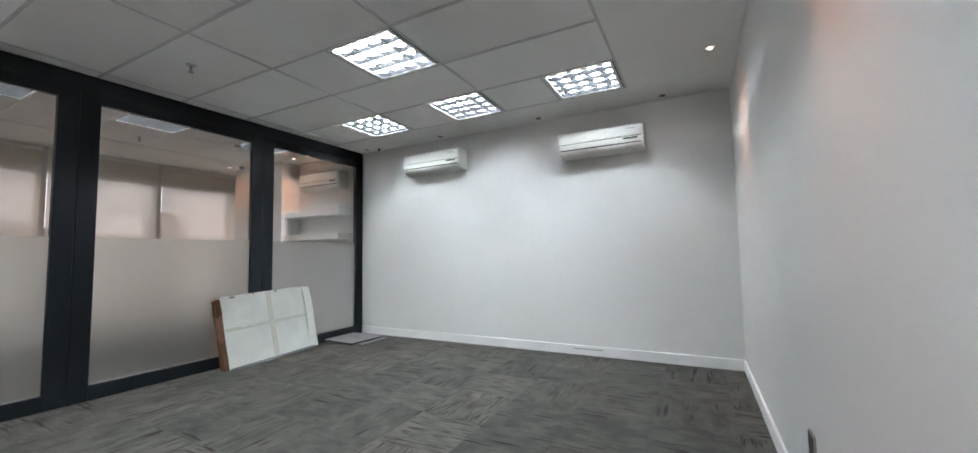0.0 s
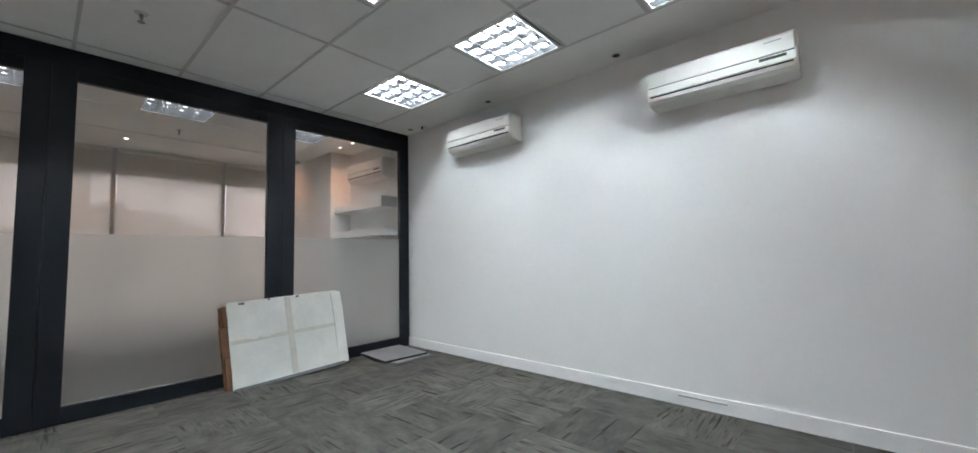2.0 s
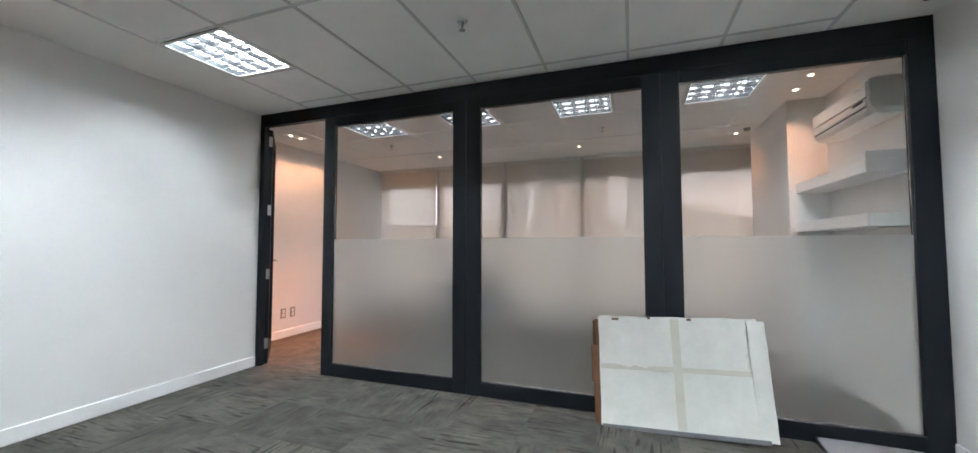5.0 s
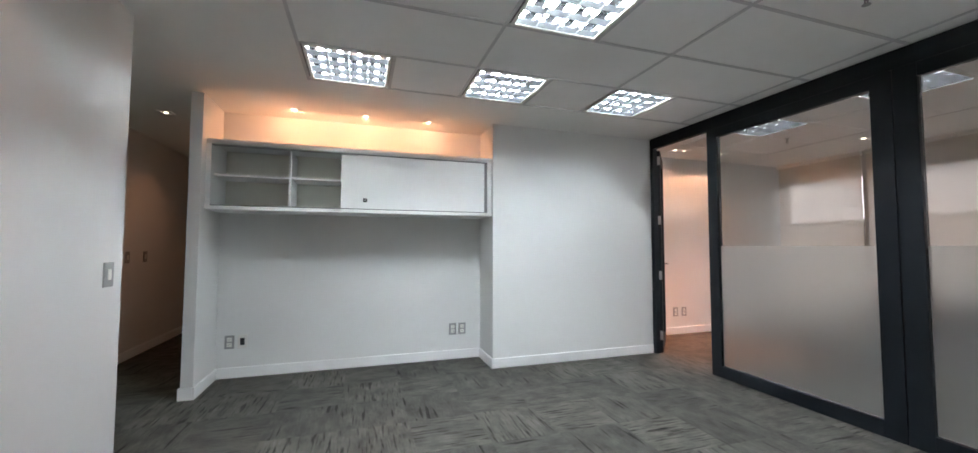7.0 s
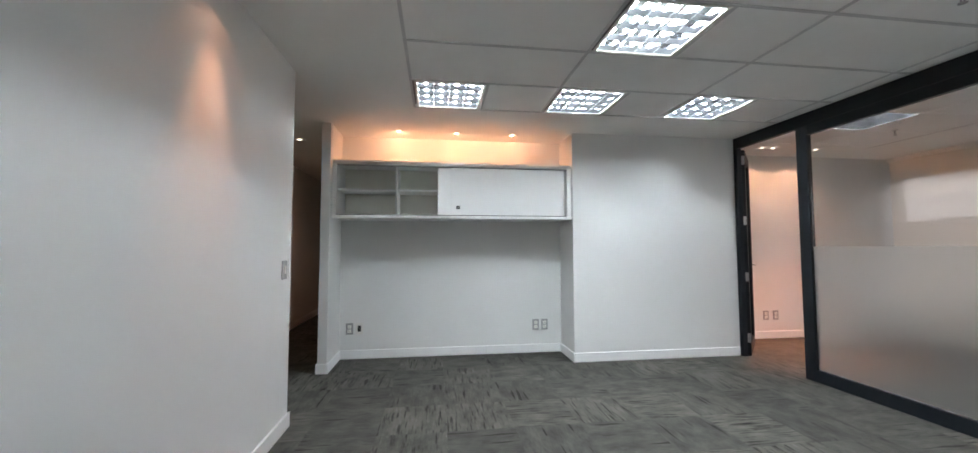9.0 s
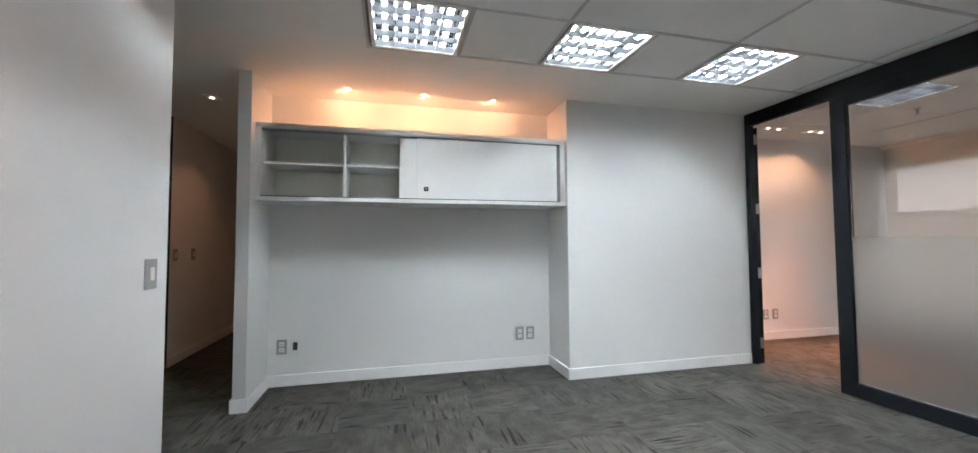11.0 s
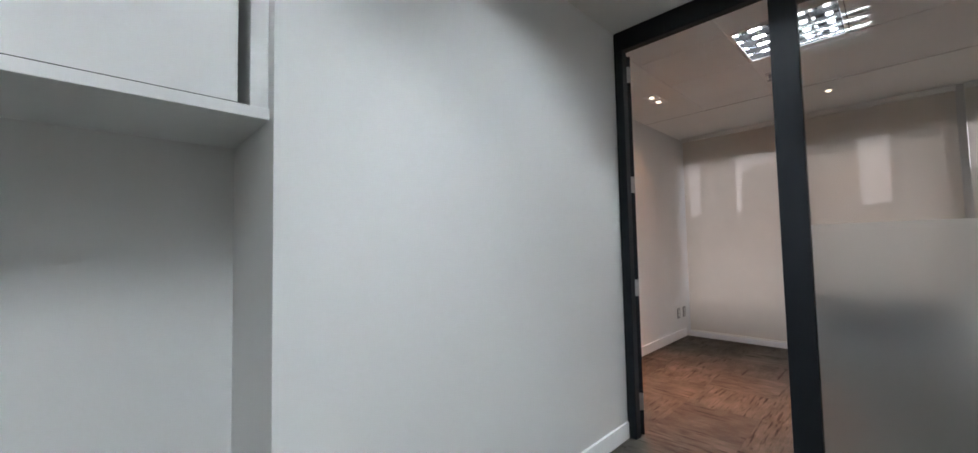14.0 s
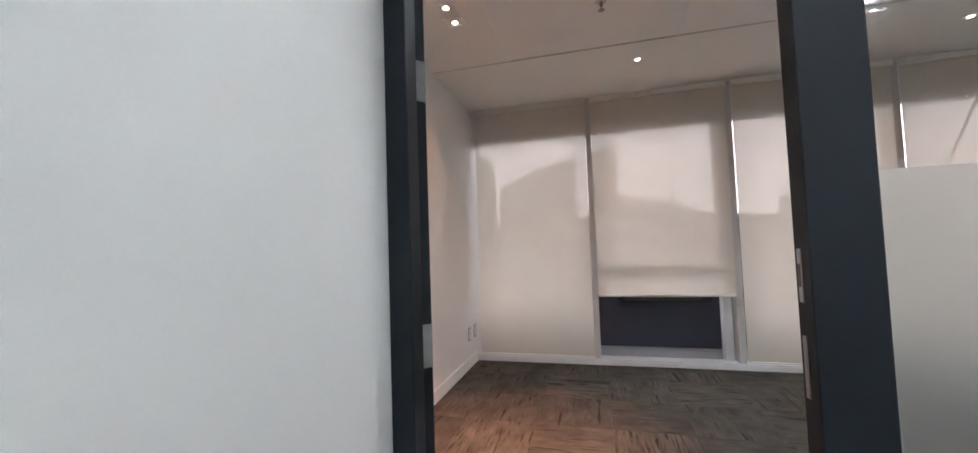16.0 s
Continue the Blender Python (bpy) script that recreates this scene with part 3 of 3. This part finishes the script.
dim_lamp.matrix_basis = pose(spots[0][0], spots[0][1], CEIL, 0, 0, 90)

far_lamp = thing("ceiling_light", "long fluorescent light casting greenish light in the far room", "ceiling light", at=(2.95, -3.1, CEIL))
part("body", box(-0.32, 0.32, -0.15, 0.15, -0.03, -0.001, 0.005), REFLECTOR, far_lamp)
part("diffuser", box(-0.29, 0.29, -0.12, 0.12, -0.05, -0.03, 0.004), TUBE_GREEN, far_lamp)


def downlight(x, y, lit, aim=(0, 0, -1), power=SPOT, cone=120, edge=0.6, tint=WARM, square=False, halo=0.0):
    t = thing("downlight", "small recessed halogen downlight glowing warm" if lit else "small recessed downlight, switched off, dark inside", "downlight",
              at=(x, y, CEIL), group="recessed downlights")
    if square:
        bm = bmesh.new()
        for x0, x1, y0, y1 in ((-0.062, 0.062, -0.062, -0.036), (-0.062, 0.062, 0.036, 0.062), (-0.062, -0.036, -0.036, 0.036), (0.036, 0.062, -0.036, 0.036)):
            add_box(bm, x0, x1, y0, y1, -0.007, -0.0005)
        part("trim_plate", bm, TRIM, t, "square white trim plate")
        part("reflector", box(-0.036, 0.036, -0.036, 0.036, -0.003, -0.0006, 0.0005), TRACK, t)
    else:
        smooth(part("trim_ring", moved(ring(0.028, 0.040, 0.006), 0, 0, -0.006), ABS, t))
    # off: a flush black disc, the shaded recess painted by its colour
    smooth(part("cup", moved(tube(0.031, 0.004, sides=20), 0, 0, -0.0005), REFLECTOR if lit else BLACK, t))
    if lit:
        smooth(part("bulb", moved(tube(0.020, 0.005, sides=16), 0, 0, -0.004), BULB, t))
        d = bpy.data.lights.new("halogen_spot", "SPOT")
        d.energy, d.color, d.spot_size, d.spot_blend, d.shadow_soft_size = power, tint, radians(cone), edge, 0.02
        o = new("halogen_spot", d)
        o.matrix_world = look((x, y, CEIL - 0.012), (x + aim[0], y + aim[1], CEIL + aim[2]))
    if halo:
        d = bpy.data.lights.new("halogen_spill", "SPOT")
        d.energy, d.color, d.spot_size, d.spot_blend, d.shadow_soft_size = halo, tint, radians(98), 0.4, 0.02
        o = new("halogen_spill", d)
        o.matrix_world = look((x, y, CEIL - 0.012), (x, y, 0))


for x in (0.09, -1.24, -2.62, -3.92):
    downlight(x, 4.385, False)
for y in (3.54, 1.40):
    downlight(0.49, y, True, (0.13, 0, -1), SPOT * 0.62, 44, 1.0, halo=SPOT * 0.055)
for x in (0.03, -0.655, -1.325):
    downlight(x, -1.225, True, (0, -0.60, -1), SPOT * 0.165, 178, 0.2, (1.0, 0.46, 0.235))
for y in (-1.74, -2.85):
    downlight(1.30, y, True, power=SPOT * 0.14, square=True)
for x in (-4.86, -5.52):
    downlight(x, -1.385, True, (0, 0.12, -1), SPOT * 6.5, 54, 0.95, (1.0, 0.38, 0.19), square=True)
for x in (-5.02, -5.69):
    downlight(x, -1.385, True, (0, -0.38, -1), SPOT * 0.40, 100, 0.3, square=True)
downlight(-6.66, -0.15, True, power=SPOT * 0.2)
downlight(-6.74, 2.05, True, power=SPOT * 0.2)
for x, y in ((-5.29, 4.18), (-4.95, 4.18), (-6.74, 4.02)):
    downlight(x, y, True, (0, 0, -1), SPOT * 0.30, 120, 0.6)


def sprinkler(x, y):
    t = thing("sprinkler", "small grey pendent fire sprinkler head below the ceiling", "sprinkler", at=(x, y, CEIL), group="fire sprinklers")
    smooth(part("escutcheon", moved(tube(0.032, 0.008, radius2=0.036), 0, 0, -0.004), ALU, t))
    smooth(part("stem", moved(tube(0.010, 0.03, sides=12), 0, 0, -0.02), GREY, t))
    for s in (-1, 1):
        part("frame_arm", box(s * 0.012 - 0.002, s * 0.012 + 0.002, -0.003, 0.003, -0.058, -0.03), GREY, t)
    smooth(part("deflector", moved(tube(0.020, 0.003, sides=18), 0, 0, -0.06), GREY, t))


for x, y in ((-3.22, 1.745), (-5.75, -0.455), (-5.87, 2.43)):
    sprinkler(x, y)

# ---- main room ----


def air_conditioner(x, y, z, width):
    """A wall unit seen from the south; the origin is the middle of its back's lower edge."""
    t = thing("air_conditioner", "white wall-mounted split air conditioner with dark outlet slits", "air conditioner", at=(x, y, z), group="wall air conditioners")
    w, d, h = width / 2, 0.20, 0.262
    prof = [(0, 0), (-0.12, 0.0), (-0.165, 0.010), (-0.19, 0.036), (-d, 0.062), (-d, 0.225), (-0.19, 0.25), (-0.165, h), (0, h)]
    smooth(part("body", prism(prof, -w, w), ABS, t), 30)
    part("front_panel", box(-w + 0.008, w - 0.008, -d - 0.010, -d + 0.002, 0.130, 0.238, 0.005), ABS, t)
    part("lower_panel", box(-w + 0.008, w - 0.008, -d - 0.008, -d + 0.002, 0.068, 0.124, 0.003), ABS, t)
    part("outlet_slit", box(-w + 0.010, w - 0.010, -d - 0.004, -d + 0.001, 0.1245, 0.1295), BLACK, t, "dark seam above the outlet")
    part("outlet_slit", prism([(-0.1985, 0.056), (-0.2025, 0.058), (-0.2035, 0.065), (-0.1995, 0.065)], -w + 0.02, w - 0.02), BLACK, t, "dark outlet slit")
    part("flap", prism([(-0.172, 0.014), (-0.192, 0.034), (-0.201, 0.054), (-0.205, 0.053), (-0.196, 0.031), (-0.175, 0.010)], -w + 0.02, w - 0.02), ABS, t)
    part("display", box(w - 0.19, w - 0.05, -d - 0.0105, -d - 0.007, 0.098, 0.116, 0.001), BLACK, t, "black display strip")
    part("badge", box(w - 0.16, w - 0.07, -d - 0.0115, -d - 0.009, 0.205, 0.211), GREY, t)
    for s in (-1, 1):
        part("end_cap", prism([(0.0, 0.004), (-0.10, 0.004), (-0.16, 0.024), (-0.19, 0.062), (-0.195, 0.10), (-0.195, 0.232), (-0.16, h - 0.006), (0, h - 0.006)], s * w, s * (w + 0.006)), ABS, t)
    return t


unit = air_conditioner(-0.545, NY, 2.188, 0.88)
air_conditioner(-2.735, NY, 2.236, 0.88)
air_conditioner(-4.89, NY, 2.19, 0.88)

camera_dome = thing("security_camera", "small white ceiling security camera with black lens", "security camera", at=(-3.68, 4.42, CEIL))
smooth(part("base", moved(tube(0.035, 0.012), 0, 0, -0.006), ABS, camera_dome))
smooth(part("barrel", moved(tube(0.022, 0.06, "y"), 0, -0.01, -0.035), ABS, camera_dome))
smooth(part("lens", moved(tube(0.019, 0.006, "y"), 0, -0.042, -0.035), BLACK, camera_dome, "black lens"))
smoke = thing("security_camera", "small dark ceiling camera beside the column", "security camera", at=(-6.5, 4.08, CEIL))
smooth(part("base", moved(tube(0.045, 0.012), 0, 0, -0.006), ABS, smoke))
smooth(part("dome", moved(tube(0.034, 0.03, radius2=0.04), 0, 0, -0.027), GREY, smoke))

# wall cabinet in the niche
cab = thing("wall_cabinet", "white laminate wall cabinet with sliding doors, one end open", "cabinet", at=(0, 0, 0))
CF, CB, C0, C1 = -1.105, BY, NX0 + 0.002, NX1 - 0.002
part("top", box(C0, C1, CB, CF, 2.29, 2.315, 0.002), LAMINATE, cab)
part("bottom", box(C0, C1, CB, CF + 0.015, 1.662, 1.697, 0.002), LAMINATE, cab)
part("side", box(C0, C0 + 0.05, CB, CF, 1.69, 2.29, 0.002), LAMINATE, cab)
part("side", box(C1 - 0.04, C1, CB, CF, 1.69, 2.29, 0.002), LAMINATE, cab)
part("back", box(C0 + 0.05, C1 - 0.04, CB, CB + 0.015, 1.69, 2.29), INNER, cab)
for x in (0.04, -0.44, -1.2):
    part("divider", box(x - 0.011, x + 0.011, CB + 0.015, CF - 0.062, 1.697, 2.256, 0.001), LAMINATE, cab)
part("shelf", box(0.051, C1 - 0.04, CB + 0.015, CF - 0.08, 1.985, 2.005, 0.001), LAMINATE, cab)
part("shelf", box(-0.429, 0.029, CB + 0.015, CF - 0.08, 1.985, 2.005, 0.001), LAMINATE, cab)
part("top_track", box(C0, C1, CF - 0.07, CF - 0.004, 2.270, 2.289, 0.001), TRACK, cab, "pale aluminium sliding track")
part("track_lip", box(C0, C1, CF + 0.001, CF + 0.006, 2.272, 2.300, 0.001), TRACK, cab)
# solid grey strip whose colour stands for the dark track gap
part("track_gap_shade", box(C0 + 0.05, C1 - 0.04, CF - 0.06, CF - 0.01, 2.261, 2.269), GREY, cab)
# black strip painted in for the shaded gap above the front door
part("top_gap_shade", box(C0 + 0.05, -0.585, CF - 0.0095, CF - 0.005, 2.2555, 2.2605), BLACK, cab, "thin black strip painted for the shaded gap above the sliding door")
# bottom track in black, which also paints the shaded gap under the doors
part("bottom_track_shade", box(C0 + 0.05, C1 - 0.04, CF - 0.058, CF - 0.006, 1.6972, 1.7055), BLACK, cab, "bottom track coloured black for the shaded gap under the doors")
back_door = part("sliding_door", box(-0.43, -1.55, CF - 0.055, CF - 0.037, 1.7065, 2.255, 0.001), LAMINATE, cab)
front_door = part("sliding_door", box(-0.585, -1.938, CF - 0.028, CF - 0.010, 1.7065, 2.255, 0.001), LAMINATE, cab)
part("lock", box(-0.685, -0.645, CF - 0.011, CF - 0.003, 1.775, 1.812, 0.002), BLACK, front_door, "small black sliding door lock")
part("keyhole", moved(tube(0.008, 0.004, "y", 12), -0.665, CF - 0.002, 1.795), CHROME, front_door)
clip = thing("metal_clip", "small loose metal clip lying in the open cabinet", "clip", at=(0.19, -1.30, 1.69))
part("plate", box(-0.035, 0.035, -0.012, 0.012, 0.001, 0.008, 0.002), CHROME, clip)
part("tab", box(-0.01, 0.02, -0.010, 0.010, 0.008, 0.018, 0.002), CHROME, clip)


def wall_plate(x, y, z, turn, style, label):
    """A 75 x 120 mm wall plate facing its own -y."""
    t = thing("wall_plate", label, "wall outlet", at=(x, y, z), turn=turn, group="wall outlets and switches")
    part("plate", box(-0.043, 0.043, -0.009, 0, -0.067, 0.067, 0.003), ABS if style == "white" else GREY, t)
    if style == "socket":
        for s in (-1, 1):
            m = part("socket", box(-0.022, 0.022, -0.0115, -0.009, s * 0.026 - 0.020, s * 0.026 + 0.020, 0.002), ABS, t, "white socket insert")
            for dx in (-0.009, 0, 0.009):
                part("pin_hole", moved(tube(0.0028, 0.002, "y", 8), dx, -0.0118, s * 0.026), BLACK, m)
    elif style == "switch":
        part("rocker", box(-0.014, 0.014, -0.014, -0.009, -0.028, 0.03, 0.003), ABS, t, "white rocker switch")
    elif style == "blank":
        part("cover", box(-0.036, 0.036, -0.0105, -0.008, -0.058, 0.058, 0.002), BLACK, t)
    else:
        part("insert", box(-0.02, 0.02, -0.0105, -0.008, -0.036, 0.036, 0.001), BLACK, t, "black insert")
    return t


SOCKET = "grey wall plate with two white sockets above the baseboard"
wall_plate(0.612, BY, 0.357, 180, "socket", SOCKET)
wall_plate(0.497, BY, 0.358, 180, "white", "white wall plate with a black insert")
wall_plate(-1.682, BY, 0.350, 180, "socket", SOCKET)
wall_plate(-1.797, BY, 0.350, 180, "socket", SOCKET)
wall_plate(EX, 0.40, 1.17, 270, "switch", "grey wall plate with a white rocker light switch")
wall_plate(EX, 2.05, 0.36, 270, "blank", "dark grey blank wall plate above the baseboard")
wall_plate(-5.21, OY, 0.335, 180, "socket", SOCKET)
wall_plate(-5.37, OY, 0.335, 180, "socket", SOCKET)
wall_plate(-7.13, OY, 0.33, 180, "socket", SOCKET)
wall_plate(-7.32, OY, 0.33, 180, "socket", SOCKET)
wall_plate(HX, -2.57, 1.19, 270, "switch", "grey wall plate with a white rocker light switch")
wall_plate(HX, -2.97, 1.19, 270, "switch", "grey wall plate with a white rocker light switch")

# flattened cartons leaning on the partition
lean = math.degrees(math.atan2(0.18, 0.76))
carton = thing("flattened_carton", "worn white flattened carton taped and leaning on the glass", "cardboard box", at=(-3.945, 3.06, 0))
M = pose(0, 0, 0, 0, -lean, 0) @ pose(0, 0, 0, 2.0, 0, 0)


def sheet(x, y0, y1, z0, z1, thick, wobble, seed):
    bm = bmesh.new()
    ny, nz = 14, 10
    g = {}
    for s in (0, 1):
        for i in range(ny + 1):
            for k in range(nz + 1):
                y, z = y0 + (y1 - y0) * i / ny, z0 + (z1 - z0) * k / nz
                w = wobble * noise.noise(Vector((y * 3, z * 4, seed)))
                e = 0.008 * noise.noise(Vector((y * 9, seed, 2))) if k == nz else 0
                f = 0.006 * noise.noise(Vector((z * 9, seed, 7))) if i in (0, ny) else 0
                g[s, i, k] = bm.verts.new((x + s * thick + w, y + f, z + e))
    for s in (0, 1):
        for i in range(ny):
            for k in range(nz):
                q = (g[s, i, k], g[s, i + 1, k], g[s, i + 1, k + 1], g[s, i, k + 1])
                bm.faces.new(q if s else q[::-1])
    edge = [(i, 0) for i in range(ny)] + [(ny, k) for k in range(nz)] + [(i, nz) for i in range(ny, 0, -1)] + [(0, k) for k in range(nz, 0, -1)]
    for a, b in zip(edge, edge[1:] + edge[:1]):
        bm.faces.new((g[0, a[0], a[1]], g[0, b[0], b[1]], g[1, b[0], b[1]], g[1, a[0], a[1]]))
    return bm


smooth(part("front_sheet", sheet(0.0, -0.545, 0.485, 0.012, 0.775, 0.006, 0.012, 1.0), CARD, carton, m=M))
for z0, z1, y0 in ((0.004, 0.30, -0.585), (0.305, 0.56, -0.605), (0.565, 0.752, -0.575)):
    part("core", box(-0.050, -0.006, y0, 0.46, z0, z1, 0.005), KRAFT, carton, "brown corrugated cardboard layer", m=M)
smooth(part("back_sheet", sheet(-0.066, -0.595, 0.44, 0.004, 0.785, 0.006, 0.014, 4.0), KRAFT, carton, "brown inner cardboard sheet", m=M))
smooth(part("side_flap", sheet(0.012, 0.42, 0.525, 0.015, 0.76, 0.004, 0.022, 6.0), CARD, carton, m=M))
part("tape", box(0.0125, 0.0145, -0.05, 0.005, 0.03, 0.765), TAPE, carton, "faded strip of packing tape", m=M)
part("tape", box(0.0130, 0.0150, -0.54, 0.42, 0.40, 0.435), TAPE, carton, "faded strip of packing tape", m=M)
bm = bmesh.new()
for k in range(7):
    add_box(bm, 0.014, 0.017 + 0.004 * (k % 2), -0.42 + 0.034 * k, -0.388 + 0.034 * k, 0.432 - 0.006 * (k % 3), 0.452 - 0.004 * k)
part("tape_scrap", bm, ABS, carton, "torn shiny scrap of tape", m=M)
for y, z, w in ((-0.45, 0.745, 0.05), (0.06, 0.752, 0.03), (-0.2, 0.757, 0.02)):
    part("tear", box(0.008, 0.0125, y, y + w, z, z + 0.016, 0.002), KRAFT, carton, "torn edge showing brown board", m=M)
# grey strip along the front sheet's lower edge
part("bottom_edge", box(0.0, 0.016, -0.54, 0.48, 0.0, 0.03, 0.004), PANEL, carton, "grey strip along the lower edge", m=M)

panel = tagged(part("floor_panel", box(-0.28, 0.28, -0.24, 0.24, 0, 0.016, 0.003), PANEL), "loose grey floor panel lying on the carpet", "floor panel", "loose floor panels")
panel.matrix_basis = pose(-3.79, 4.10, 0.0, 0, 0, 2)
panel_2 = tagged(part("floor_panel", box(-0.285, 0.285, -0.262, 0.262, 0, 0.020, 0.003), PANEL), "grey floor panel with black edge lying on another", "floor panel", "loose floor panels")
panel_2.matrix_basis = pose(-3.86, 4.075, 0.0165, 0, 0, -4)
part("edge_strip", box(-0.288, 0.288, -0.249, -0.2622, 0.001, 0.019), BLACK, panel_2, "black plastic edge")
part("edge_strip", box(0.2852, 0.289, -0.262, 0.262, 0.001, 0.019), BLACK, panel_2, "black plastic edge")

# ---- window room ----
for z in (1.40, 1.77):
    s = thing("wall_shelf", "thick white floating wall shelf, empty", "shelf", at=(0, 0, z), group="floating shelves in the window room")
    part("board", box(-5.595, -4.36, 4.25, NY, 0, 0.09, 0.003), LAMINATE, s)
    if z > 1.5:
        part("end_block", box(-4.62, -4.36, 4.25, NY, 0.0902, 0.145, 0.003), LAMINATE, s)
stay = part("stay_rod", tube(0.012, 1.1, sides=10), ALU, window, "thin slanting metal stay outside the pane")
stay.matrix_basis = pose(-7.66, 2.62, 2.1, -24, 0, 0)

# ---- floors ----
floor = structure("floor", box(-7.75, 5.65, -5.4, NY + 0.15, -0.12, -0.008), CONCRETE, "grey striated carpet tiles laid quarter turn", "floor")
tile_mesh = finish(box(-0.2497, 0.2497, -0.2497, 0.2497, -0.008, 0.0), "carpet_tile", CARPET)
rng = random.Random(5)


def lay(x0, x1, y0, y1):
    """Whole tiles over a stretch of floor, turned a quarter at random."""
    i0, i1, j0, j1 = math.floor(x0 / 0.5), math.ceil(x1 / 0.5), math.floor(y0 / 0.5), math.ceil(y1 / 0.5)
    for i in range(i0, i1):
        for j in range(j0, j1):
            if (i, j) in laid:
                continue
            laid.add((i, j))
            ob = new("carpet_tile", tile_mesh)
            ob.parent = floor
            ob.matrix_basis = pose(i * 0.5 + 0.25, j * 0.5 + 0.25, 0, 0, 0, 90 * ((i + j) % 2 if rng.random() < 0.8 else rng.randrange(4)))


laid = set()
lay(-7.4, 1.9, -1.9, 4.6)
lay(0.8, 4.5, -5.2, 0.5)
